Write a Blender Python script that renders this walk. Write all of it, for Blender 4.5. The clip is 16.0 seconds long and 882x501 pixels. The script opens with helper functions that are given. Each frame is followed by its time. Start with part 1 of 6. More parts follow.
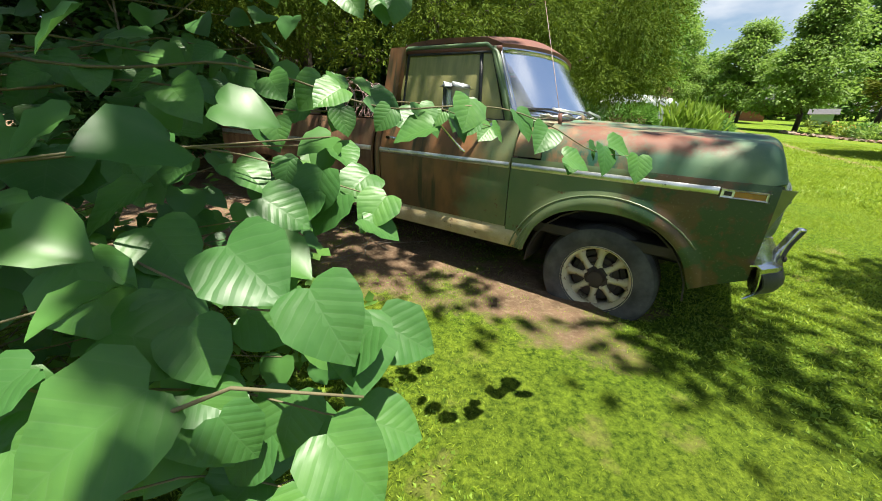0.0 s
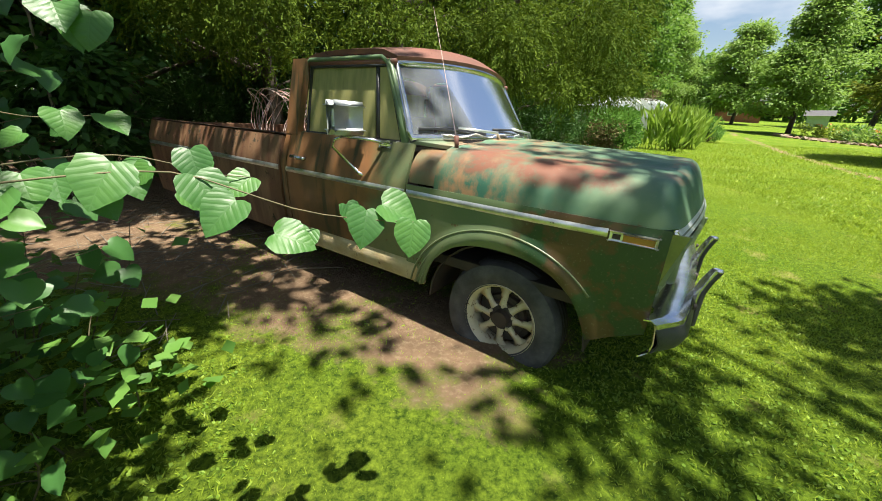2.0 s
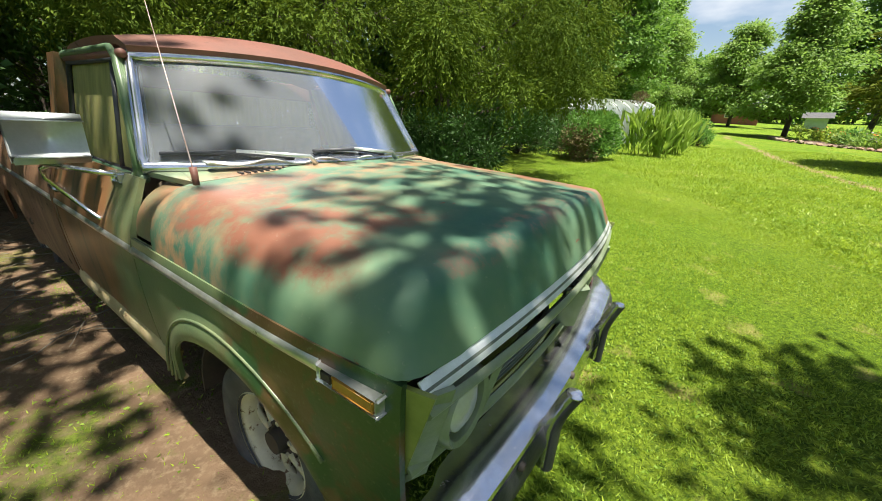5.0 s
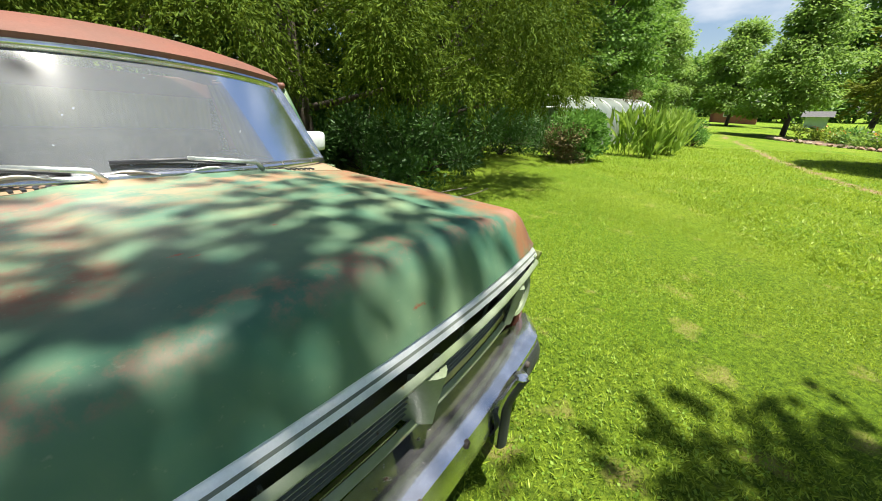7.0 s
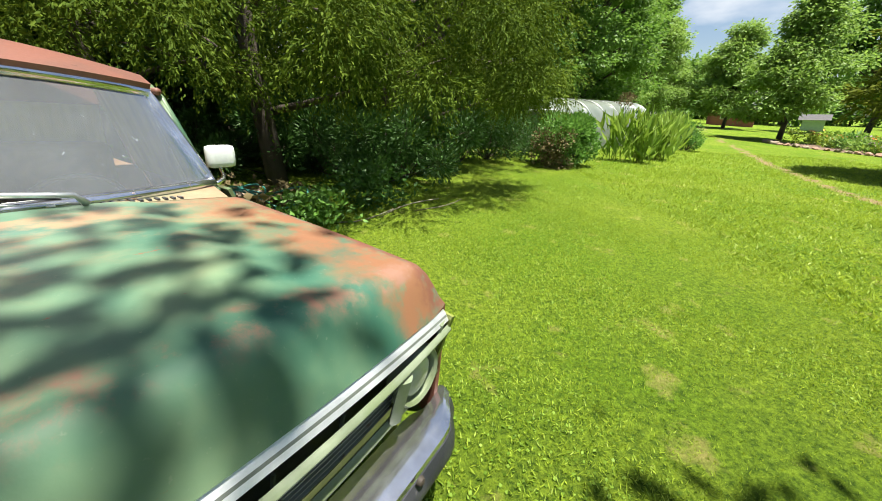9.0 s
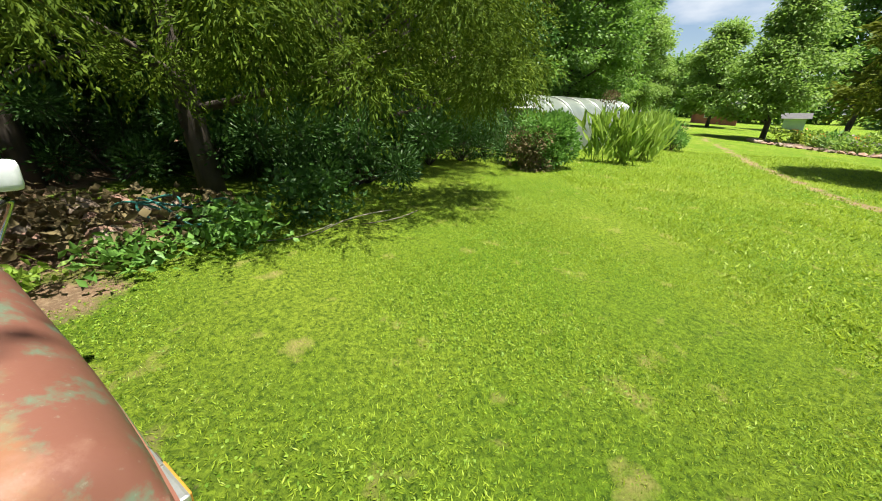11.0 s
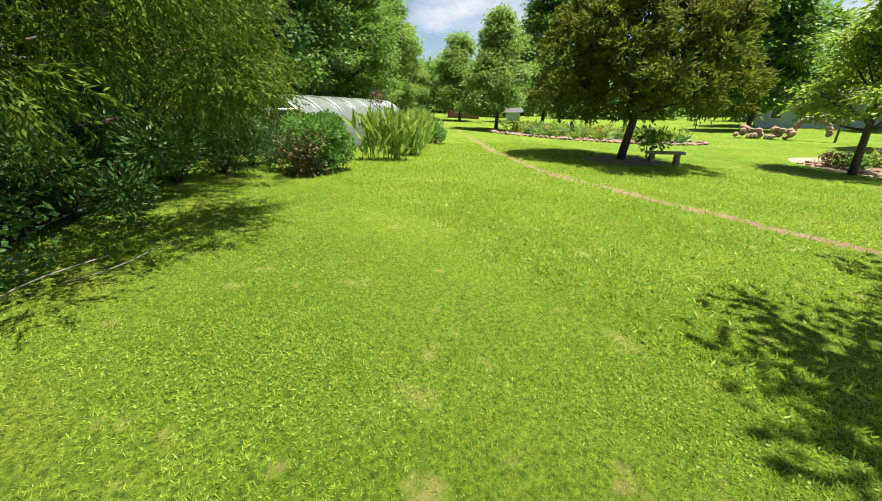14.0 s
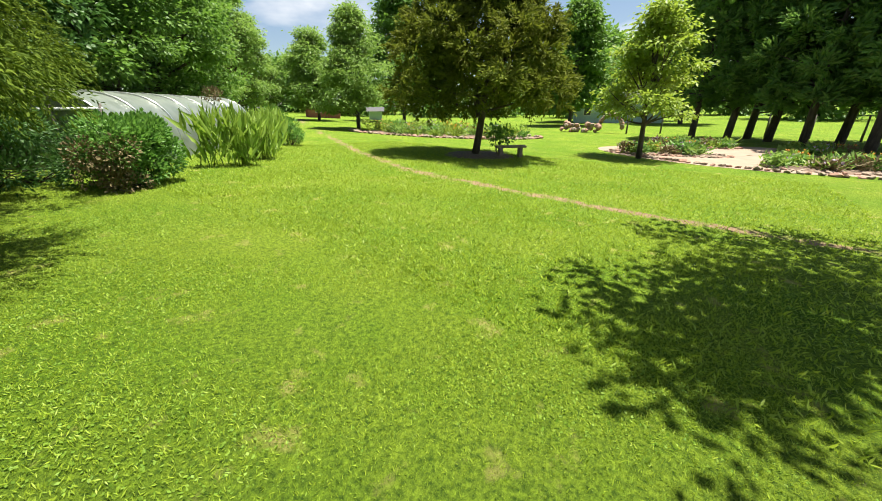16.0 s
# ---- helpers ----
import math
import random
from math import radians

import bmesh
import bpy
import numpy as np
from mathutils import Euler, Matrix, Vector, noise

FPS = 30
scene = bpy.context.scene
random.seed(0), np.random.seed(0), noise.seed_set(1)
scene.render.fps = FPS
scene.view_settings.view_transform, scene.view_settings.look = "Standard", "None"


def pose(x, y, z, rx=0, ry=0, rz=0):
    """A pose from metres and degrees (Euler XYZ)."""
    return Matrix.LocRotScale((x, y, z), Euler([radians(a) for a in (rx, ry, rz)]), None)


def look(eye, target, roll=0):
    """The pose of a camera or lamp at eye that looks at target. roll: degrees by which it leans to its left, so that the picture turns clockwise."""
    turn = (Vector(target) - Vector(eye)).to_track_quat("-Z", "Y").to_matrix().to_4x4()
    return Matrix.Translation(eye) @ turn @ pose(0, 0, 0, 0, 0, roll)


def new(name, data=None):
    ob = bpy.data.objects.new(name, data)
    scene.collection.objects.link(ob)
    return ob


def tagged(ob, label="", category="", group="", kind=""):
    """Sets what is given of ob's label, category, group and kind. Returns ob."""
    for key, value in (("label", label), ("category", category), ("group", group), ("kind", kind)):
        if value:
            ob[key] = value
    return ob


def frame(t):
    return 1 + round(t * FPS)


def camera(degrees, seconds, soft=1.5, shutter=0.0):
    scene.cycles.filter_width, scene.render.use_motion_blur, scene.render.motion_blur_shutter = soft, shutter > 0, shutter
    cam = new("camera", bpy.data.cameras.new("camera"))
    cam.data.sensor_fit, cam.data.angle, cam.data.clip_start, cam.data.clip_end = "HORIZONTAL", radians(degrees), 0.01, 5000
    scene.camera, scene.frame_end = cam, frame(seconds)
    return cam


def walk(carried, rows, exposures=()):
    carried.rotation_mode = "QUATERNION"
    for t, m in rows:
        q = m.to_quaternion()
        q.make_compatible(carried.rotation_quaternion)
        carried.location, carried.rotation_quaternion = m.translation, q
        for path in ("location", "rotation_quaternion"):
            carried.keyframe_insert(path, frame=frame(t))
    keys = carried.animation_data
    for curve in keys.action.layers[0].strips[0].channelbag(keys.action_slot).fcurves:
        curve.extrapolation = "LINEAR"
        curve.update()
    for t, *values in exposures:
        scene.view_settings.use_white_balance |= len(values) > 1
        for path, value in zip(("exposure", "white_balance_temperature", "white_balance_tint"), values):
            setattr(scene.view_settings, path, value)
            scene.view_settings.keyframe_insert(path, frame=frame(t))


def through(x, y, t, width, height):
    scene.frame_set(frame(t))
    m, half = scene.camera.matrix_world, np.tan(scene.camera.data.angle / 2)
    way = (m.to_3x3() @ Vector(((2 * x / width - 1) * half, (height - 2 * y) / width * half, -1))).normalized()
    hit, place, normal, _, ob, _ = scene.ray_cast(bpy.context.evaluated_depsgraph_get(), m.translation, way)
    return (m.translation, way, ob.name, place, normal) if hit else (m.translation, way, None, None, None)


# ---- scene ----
cam = camera(101.9, 16.0, soft=0.95)
PATH = [
    (0, (0.7, 0.63, 1.326), (0.7, 2.494, 0.599), 0.0),
    (0.5, (0.861, 0.681, 1.347), (0.86, 2.546, 0.623), -0.0),
    (1, (1.014, 0.754, 1.37), (1.013, 2.618, 0.643), 0.0),
    (1.5, (1.177, 0.853, 1.396), (1.178, 2.714, 0.665), -0.0),
    (2, (1.342, 0.929, 1.437), (1.344, 2.792, 0.71), 0.1),
    (2.5, (1.527, 1.013, 1.463), (1.529, 2.874, 0.731), 0.0),
    (3, (1.696, 1.118, 1.485), (1.698, 2.979, 0.753), 0.1),
    (3.5, (1.833, 1.261, 1.499), (1.838, 3.123, 0.768), 0.1),
    (4, (1.972, 1.408, 1.508), (1.973, 3.271, 0.779), 0.1),
    (4.5, (2.136, 1.546, 1.502), (2.136, 3.41, 0.778), -0.1),
    (4.7, (2.203, 1.601, 1.494), (2.203, 3.467, 0.775), 0.1),
    (6.8, (2.8, 2.133, 1.486), (2.796, 3.995, 0.756), -0.0),
    (7, (2.849, 2.17, 1.485), (2.847, 4.036, 0.763), 0.0),
    (7.5, (2.979, 2.257, 1.501), (2.979, 4.123, 0.781), 0.1),
    (8, (3.092, 2.368, 1.516), (3.093, 4.233, 0.794), 0.1),
    (8.5, (3.16, 2.484, 1.54), (3.162, 4.349, 0.819), 0.1),
    (8.7, (3.19, 2.532, 1.542), (3.194, 4.398, 0.823), 0.2),
    (10.8, (3.672, 3.233, 1.545), (3.697, 5.095, 0.814), 0.5),
    (11, (3.697, 3.289, 1.556), (3.761, 5.149, 0.825), 0.5),
    (11.5, (3.782, 3.389, 1.563), (4.009, 5.237, 0.834), 0.3),
    (12, (3.846, 3.432, 1.564), (4.262, 5.247, 0.834), 0.2),
    (12.5, (3.899, 3.439, 1.579), (4.481, 5.208, 0.85), -0.1),
    (13, (3.948, 3.44, 1.594), (4.683, 5.149, 0.862), -0.2),
    (13.5, (4.008, 3.426, 1.607), (4.888, 5.066, 0.874), -0.5),
    (14, (4.057, 3.416, 1.613), (5.086, 4.964, 0.875), -0.6),
    (14.5, (4.117, 3.387, 1.626), (5.273, 4.84, 0.884), -0.7),
    (15, (4.181, 3.391, 1.619), (5.459, 4.736, 0.873), -0.7),
    (15.5, (4.22, 3.393, 1.614), (5.614, 4.617, 0.866), -0.6),
    (16, (4.26, 3.395, 1.609), (5.758, 4.488, 0.86), -0.6),
]
walk(cam, [(t, look(eye, target, roll)) for t, eye, target, roll in PATH], ((0.0, 1.46), (16.0, 1.46)))

# ---- light ----
SUN_DIR = Vector((0.20, -0.17, 0.96)).normalized()
world = bpy.data.worlds.new("sky")
scene.world = world
world.use_nodes = True
wn, wl = world.node_tree.nodes, world.node_tree.links
sky = wn.new("ShaderNodeTexSky")
sky.sky_type = "NISHITA"
sky.sun_disc = False
sky.sun_elevation = math.asin(SUN_DIR.z)
sky.sun_rotation = math.atan2(SUN_DIR.x, SUN_DIR.y)
# broken white clouds over the blue
wtc = wn.new("ShaderNodeTexCoord")
wmap = wn.new("ShaderNodeMapping")
wmap.inputs["Scale"].default_value = (1.0, 1.0, 2.6)
wnoise = wn.new("ShaderNodeTexNoise")
wnoise.inputs["Scale"].default_value = 3.1
wnoise.inputs["Detail"].default_value = 7
wramp = wn.new("ShaderNodeValToRGB")
wramp.color_ramp.elements[0].position, wramp.color_ramp.elements[1].position = 0.50, 0.68
wmix = wn.new("ShaderNodeMix")
wmix.data_type = "RGBA"
wl.new(wtc.outputs["Generated"], wmap.inputs["Vector"])
wl.new(wmap.outputs[0], wnoise.inputs["Vector"])
wl.new(wnoise.outputs["Fac"], wramp.inputs[0])
wl.new(wramp.outputs[0], wmix.inputs[0])
wl.new(sky.outputs[0], wmix.inputs[6])
wmix.inputs[7].default_value = (7.2, 7.5, 7.9, 1)
wl.new(wmix.outputs[2], wn["Background"].inputs[0])
wn["Background"].inputs[1].default_value = 0.05
sun_data = bpy.data.lights.new("sun", "SUN")
sun_data.energy, sun_data.angle, sun_data.color = 5.0, radians(0.55), (1.0, 0.94, 0.82)
sun = new("sun", sun_data)
sun.matrix_world = look(SUN_DIR * 60, (0, 0, 0))

# ---- helpers of this scene ----
TAU = 2 * math.pi


def ground_z(x, y):
    """Height of the gently falling lawn."""
    return 0.8 * np.tanh((0.1 - 0.048 * (x - 3) + 0.04 * (y - 3)) / 0.8)


def gz(x, y):
    return float(ground_z(x, y))


def thing(name, m, label, category, group="", kind=""):
    ob = new(name)
    ob.empty_display_size = 0.1
    ob.matrix_world = m
    return tagged(ob, label, category, group, kind)


def mesh_of(name, verts, faces, mat, smooth=False):
    me = bpy.data.meshes.new(name)
    me.from_pydata([tuple(v) for v in verts], [], faces)
    me.materials.append(mat)
    if smooth:
        me.polygons.foreach_set("use_smooth", [True] * len(me.polygons))
    me.update()
    return me


def part(name, me, parent=None, label="", m=None):
    """Links a mesh as one object under a thing or a part."""
    ob = new(name, me)
    if parent is not None:
        ob.parent = parent
    if m is not None:
        ob.matrix_basis = m
    return tagged(ob, label)


def bm_mesh(name, bm, mat, smooth=False, bevel=0.0):
    if bevel:
        bmesh.ops.bevel(bm, geom=bm.edges[:], offset=bevel, segments=2, affect="EDGES", profile=0.6)
    me = bpy.data.meshes.new(name)
    bm.to_mesh(me)
    bm.free()
    me.materials.append(mat)
    if smooth:
        me.polygons.foreach_set("use_smooth", [True] * len(me.polygons))
    return me


def box_bm(x0, x1, y0, y1, z0, z1):
    bm = bmesh.new()
    bmesh.ops.create_cube(bm, size=1)
    for v in bm.verts:
        v.co = Vector((x0 + (v.co.x + 0.5) * (x1 - x0), y0 + (v.co.y + 0.5) * (y1 - y0), z0 + (v.co.z + 0.5) * (z1 - z0)))
    return bm


def box_mesh(name, x0, x1, y0, y1, z0, z1, mat, bevel=0.008):
    return bm_mesh(name, box_bm(x0, x1, y0, y1, z0, z1), mat, bevel=bevel)


def tube_mesh(name, points, radii, mat, sides=8, closed=False):
    """A tube along points, with one radius or one a point."""
    pts = [Vector(p) for p in points]
    n = len(pts)
    if not hasattr(radii, "__len__"):
        radii = [radii] * n
    verts, faces = [], []
    for i, p in enumerate(pts):
        a = pts[(i - 1) % n] if (closed or i > 0) else p
        b = pts[(i + 1) % n] if (closed or i < n - 1) else p
        d = (b - a).normalized()
        s = d.orthogonal().normalized() if i == 0 else (s - d * s.dot(d)).normalized()
        w = d.cross(s)
        for k in range(sides):
            an = TAU * k / sides
            verts.append(p + (s * math.cos(an) + w * math.sin(an)) * radii[i])
    for i in range(n if closed else n - 1):
        j = (i + 1) % n
        for k in range(sides):
            k2 = (k + 1) % sides
            faces.append((i * sides + k, i * sides + k2, j * sides + k2, j * sides + k))
    if not closed:
        faces.append(tuple(range(sides))[::-1])
        faces.append(tuple((n - 1) * sides + k for k in range(sides)))
    return mesh_of(name, verts, faces, mat, True)


def grid_mesh(name, fn, us, vs, mat, thick=0.0, smooth=True):
    """A sheet fn(u, v) over two lists, given thickness inwards by a solidify-like second skin."""
    verts = [Vector(fn(u, v)) for u in us for v in vs]
    nu, nv = len(us), len(vs)
    faces = [(i * nv + j, (i + 1) * nv + j, (i + 1) * nv + j + 1, i * nv + j + 1) for i in range(nu - 1) for j in range(nv - 1)]
    if thick:
        bm = bmesh.new()
        bv = [bm.verts.new(v) for v in verts]
        for q in faces:
            bm.faces.new([bv[i] for i in q])
        bm.normal_update()
        bmesh.ops.solidify(bm, geom=bm.faces[:], thickness=thick)
        bmesh.ops.recalc_face_normals(bm, faces=bm.faces[:])
        me = bm_mesh(name, bm, mat, smooth)
    else:
        me = mesh_of(name, verts, faces, mat, smooth)
    if smooth:
        me.set_sharp_from_angle(angle=radians(35))
    return me


def lathe_mesh(name, profile, mat, sides=32, axis="y"):
    """Profile of (radius, along) turned round the y axis."""
    verts, faces = [], []
    for r, a in profile:
        for k in range(sides):
            t = TAU * k / sides
            verts.append((r * math.cos(t), a, r * math.sin(t)))
    for i in range(len(profile) - 1):
        for k in range(sides):
            k2 = (k + 1) % sides
            faces.append((i * sides + k, i * sides + k2, (i + 1) * sides + k2, (i + 1) * sides + k))
    me = mesh_of(name, verts, faces, mat, True)
    me.set_sharp_from_angle(angle=radians(40))
    return me


def span(a, b, n):
    return [a + (b - a) * i / (n - 1) for i in range(n)]


# ---- materials ----
def material(name, build):
    mat = bpy.data.materials.new(name)
    mat.use_nodes = True
    nt = mat.node_tree
    build(nt, nt.nodes["Principled BSDF"], nt.nodes["Material Output"])
    return mat


def node(nt, kind, **inputs):
    nd = nt.nodes.new(kind)
    for k, v in inputs.items():
        nd.inputs[k.replace("_", " ")].default_value = v
    return nd


def noise_ramp(nt, scale, lo, hi, detail=6, coord="Object", rough=0.55, stretch=None):
    tc = nt.nodes.new("ShaderNodeTexCoord")
    nz = node(nt, "ShaderNodeTexNoise", Scale=scale, Detail=detail, Roughness=rough)
    src = tc.outputs[coord]
    if stretch:
        mp = node(nt, "ShaderNodeMapping", Scale=stretch)
        nt.links.new(src, mp.inputs["Vector"])
        src = mp.outputs[0]
    nt.links.new(src, nz.inputs["Vector"])
    mr = node(nt, "ShaderNodeMapRange", From_Min=lo, From_Max=hi)
    nt.links.new(nz.outputs["Fac"], mr.inputs["Value"])
    return mr.outputs[0]


def mixed(nt, fac, a, b):
    mx = nt.nodes.new("ShaderNodeMix")
    mx.data_type = "RGBA"
    for sock, val in ((mx.inputs[0], fac), (mx.inputs[6], a), (mx.inputs[7], b)):
        if isinstance(val, (tuple, list)):
            sock.default_value = (*val, 1) if len(val) == 3 else val
        elif isinstance(val, (int, float)):
            sock.default_value = val
        else:
            nt.links.new(val, sock)
    return mx.outputs[2]


def bump(nt, bs, height, strength=0.3, distance=0.01):
    bp = node(nt, "ShaderNodeBump", Strength=strength, Distance=distance)
    nt.links.new(height, bp.inputs["Height"])
    nt.links.new(bp.outputs[0], bs.inputs["Normal"])


def worn(name, a, b, c=None, scale=4.0, rough=0.5, metal=0.0, lo=0.4, hi=0.6, rust=0.0, bumps=0.15, spec=0.5, stretch=None):
    """Two colours in blotches, grain, and rust or dirt c in small flecks."""
    def build(nt, bs, out):
        col = mixed(nt, noise_ramp(nt, scale, lo, hi, stretch=stretch), a, b)
        fine = noise_ramp(nt, scale * 14, 0.3, 0.75)
        col = mixed(nt, mixed(nt, fine, (0.0, 0.0, 0.0), (0.22, 0.22, 0.22)), col, [v * 0.55 for v in a])
        r = rough
        if c is not None:
            mask = noise_ramp(nt, scale * 2.3 + 1, 0.66 - rust * 0.3, 0.72 - rust * 0.3, detail=10, rough=0.7)
            col = mixed(nt, mask, col, c)
            mr = node(nt, "ShaderNodeMapRange", To_Min=rough, To_Max=0.9)
            nt.links.new(mask, mr.inputs["Value"])
            nt.links.new(mr.outputs[0], bs.inputs["Roughness"])
        else:
            bs.inputs["Roughness"].default_value = r
        nt.links.new(col, bs.inputs["Base Color"])
        bs.inputs["Metallic"].default_value = metal
        bs.inputs["Specular IOR Level"].default_value = spec
        bump(nt, bs, fine, bumps, 0.004)
    return material(name, build)


def both(nt, *masks):
    out = masks[0]
    for m in masks[1:]:
        mu = node(nt, "ShaderNodeMath")
        mu.operation = "MULTIPLY"
        nt.links.new(out, mu.inputs[0])
        nt.links.new(m, mu.inputs[1])
        out = mu.outputs[0]
    return out


def foliage(name, dark, light, third=None, through=0.35, rough=0.5, gloss=0.35, veins=False):
    """Leaves that let light through; each leaf has a shade of its own."""
    def build(nt, bs, out):
        geo = nt.nodes.new("ShaderNodeNewGeometry")
        info = nt.nodes.new("ShaderNodeObjectInfo")
        mixv = node(nt, "ShaderNodeMath")
        mixv.operation = "ADD"
        nt.links.new(geo.outputs["Random Per Island"], mixv.inputs[0])
        nt.links.new(info.outputs["Random"], mixv.inputs[1])
        frac = node(nt, "ShaderNodeMath")
        frac.operation = "FRACT"
        nt.links.new(mixv.outputs[0], frac.inputs[0])
        col = mixed(nt, frac.outputs[0], dark, light)
        patch = noise_ramp(nt, 0.9, 0.35, 0.7, detail=3)
        col = mixed(nt, patch, col, third or [0.5 * (p + q) for p, q in zip(dark, light)])
        if veins:
            # ribs that leave the midrib at a slant, paler than the blade
            tc = nt.nodes.new("ShaderNodeTexCoord")
            sep = nt.nodes.new("ShaderNodeSeparateXYZ")
            nt.links.new(tc.outputs["Object"], sep.inputs[0])
            ab = node(nt, "ShaderNodeMath")
            ab.operation = "ABSOLUTE"
            nt.links.new(sep.outputs["X"], ab.inputs[0])
            sl = node(nt, "ShaderNodeMath")
            sl.operation = "MULTIPLY_ADD"
            nt.links.new(ab.outputs[0], sl.inputs[0])
            sl.inputs[1].default_value = -0.75
            nt.links.new(sep.outputs["Y"], sl.inputs[2])
            pp = node(nt, "ShaderNodeMath")
            pp.operation = "PINGPONG"
            pp.inputs[1].default_value = 0.09
            nt.links.new(sl.outputs[0], pp.inputs[0])
            low = node(nt, "ShaderNodeMath")
            low.operation = "MINIMUM"
            nt.links.new(pp.outputs[0], low.inputs[0])
            nt.links.new(ab.outputs[0], low.inputs[1])
            rib = node(nt, "ShaderNodeMapRange", From_Min=0.0, From_Max=0.014, To_Min=1.0, To_Max=0.0)
            nt.links.new(low.outputs[0], rib.inputs["Value"])
            dome = node(nt, "ShaderNodeMapRange", From_Min=0.0, From_Max=0.06)
            nt.links.new(low.outputs[0], dome.inputs["Value"])
            bump(nt, bs, dome.outputs[0], 0.35, 0.0012)
            half = node(nt, "ShaderNodeMath")
            half.operation = "MULTIPLY"
            half.inputs[1].default_value = 0.16
            nt.links.new(rib.outputs[0], half.inputs[0])
            col = mixed(nt, half.outputs[0], col, [0.6 * v + 0.08 for v in light])
            patch2 = noise_ramp(nt, 5.0, 0.4, 0.75, detail=5)
            col = mixed(nt, both(nt, patch2, patch), col, dark)
        nt.links.new(col, bs.inputs["Base Color"])
        bs.inputs["Roughness"].default_value = rough
        bs.inputs["Specular IOR Level"].default_value = gloss
        tr = nt.nodes.new("ShaderNodeBsdfTranslucent")
        nt.links.new(mixed(nt, 0.5, col, (light[0] * 1.3, light[1] * 1.3, light[2])), tr.inputs[0])
        ms = node(nt, "ShaderNodeMixShader", Fac=through)
        nt.links.new(bs.outputs[0], ms.inputs[1])
        nt.links.new(tr.outputs[0], ms.inputs[2])
        nt.links.new(ms.outputs[0], out.inputs[0])
    return material(name, build)


GREEN = (0.055, 0.125, 0.075)
RUST, REDRUST = (0.16, 0.055, 0.03), (0.27, 0.105, 0.065)
paint_green = worn("green_paint", GREEN, (0.13, 0.19, 0.10), RUST, 2.2, 0.35, rust=0.1, bumps=0.1)
paint_fender_far = worn("rusted_fender_paint", (0.15, 0.06, 0.04), (0.17, 0.085, 0.055), (0.10, 0.16, 0.11), 2.0, 0.45, rust=0.25, bumps=0.12)
paint_side = worn("cowl_side_paint", (0.10, 0.17, 0.10), (0.23, 0.12, 0.065), (0.15, 0.2, 0.12), 3.0, 0.4, rust=0.2, bumps=0.1)
# the bed's stretched blotches put streaked shadow into its rusty brown
paint_bed = worn("bed_paint", (0.12, 0.055, 0.03), (0.21, 0.12, 0.065), (0.03, 0.03, 0.018), 4.0, 0.55, rust=0.25, bumps=0.2, stretch=(3, 1, 0.5))
paint_roof = worn("roof_paint", (0.17, 0.065, 0.045), (0.14, 0.062, 0.045), (0.08, 0.04, 0.032), 5.0, 0.6, rust=0.15, bumps=0.15)
paint_cowl = worn("cowl_paint", (0.30, 0.19, 0.12), (0.16, 0.22, 0.13), REDRUST, 2.5, 0.5, rust=0.2)
paint_grille = worn("grille_paint", (0.20, 0.24, 0.17), (0.14, 0.18, 0.10), (0.2, 0.17, 0.08), 5.0, 0.35, rust=0.15)
paint_olive = worn("faded_olive_paint", (0.22, 0.25, 0.06), (0.14, 0.17, 0.04), (0.08, 0.06, 0.03), 6.0, 0.4, rust=0.15)
cream = worn("cream_paint", (0.52, 0.44, 0.27), (0.40, 0.30, 0.16), (0.14, 0.08, 0.04), 6.0, 0.5, rust=0.2)
rim_white = worn("rim_paint", (0.66, 0.60, 0.44), (0.52, 0.46, 0.28), (0.14, 0.07, 0.03), 9.0, 0.5, rust=0.3, lo=0.3, hi=0.8)
chrome = worn("dulled_chrome", (0.72, 0.74, 0.78), (0.55, 0.56, 0.58), (0.22, 0.12, 0.07), 9.0, 0.16, 0.95, rust=0.02, bumps=0.05)
lip_metal = worn("lip_metal", (0.82, 0.85, 0.88), (0.70, 0.73, 0.76), (0.4, 0.38, 0.33), 14.0, 0.42, 0.75, rust=0.05, bumps=0.05)
bright_trim = worn("trim_metal", (0.80, 0.82, 0.80), (0.6, 0.62, 0.6), (0.10, 0.09, 0.06), 12.0, 0.28, 0.85, rust=0.15, bumps=0.05)
mirror_shell = worn("mirror_shell", (0.78, 0.82, 0.84), (0.65, 0.70, 0.72), (0.35, 0.33, 0.3), 6.0, 0.3, 0.0, bumps=0.05)
tyre_black = worn("tyre_rubber", (0.045, 0.045, 0.048), (0.10, 0.10, 0.10), (0.16, 0.14, 0.12), 7.0, 0.8, bumps=0.3)
black_rubber = worn("black_rubber", (0.02, 0.022, 0.028), (0.04, 0.042, 0.05), (0.09, 0.09, 0.09), 8.0, 0.45)
dark_metal = worn("dark_metal", (0.03, 0.026, 0.022), (0.055, 0.04, 0.03), (0.12, 0.06, 0.03), 8.0, 0.75, rust=0.1)
amber = worn("amber_lens", (0.42, 0.20, 0.03), (0.30, 0.16, 0.03), (0.35, 0.30, 0.2), 9.0, 0.25, rust=0.2)
dash_beige = worn("faded_dash", (0.44, 0.34, 0.24), (0.34, 0.26, 0.18), None, 5.0, 0.8)
white_cloth = worn("white_cloth", (0.85, 0.84, 0.82), (0.74, 0.73, 0.72), None, 9.0, 0.9)
seat_vinyl = worn("seat_vinyl", (0.10, 0.08, 0.06), (0.16, 0.12, 0.08), None, 6.0, 0.6)
wire_steel = worn("rusty_wire", (0.42, 0.34, 0.32), (0.25, 0.14, 0.10), None, 20.0, 0.5, 0.6)
lamp_glass = worn("lamp_glass", (0.6, 0.62, 0.62), (0.5, 0.5, 0.5), None, 6.0, 0.12, 0.3)
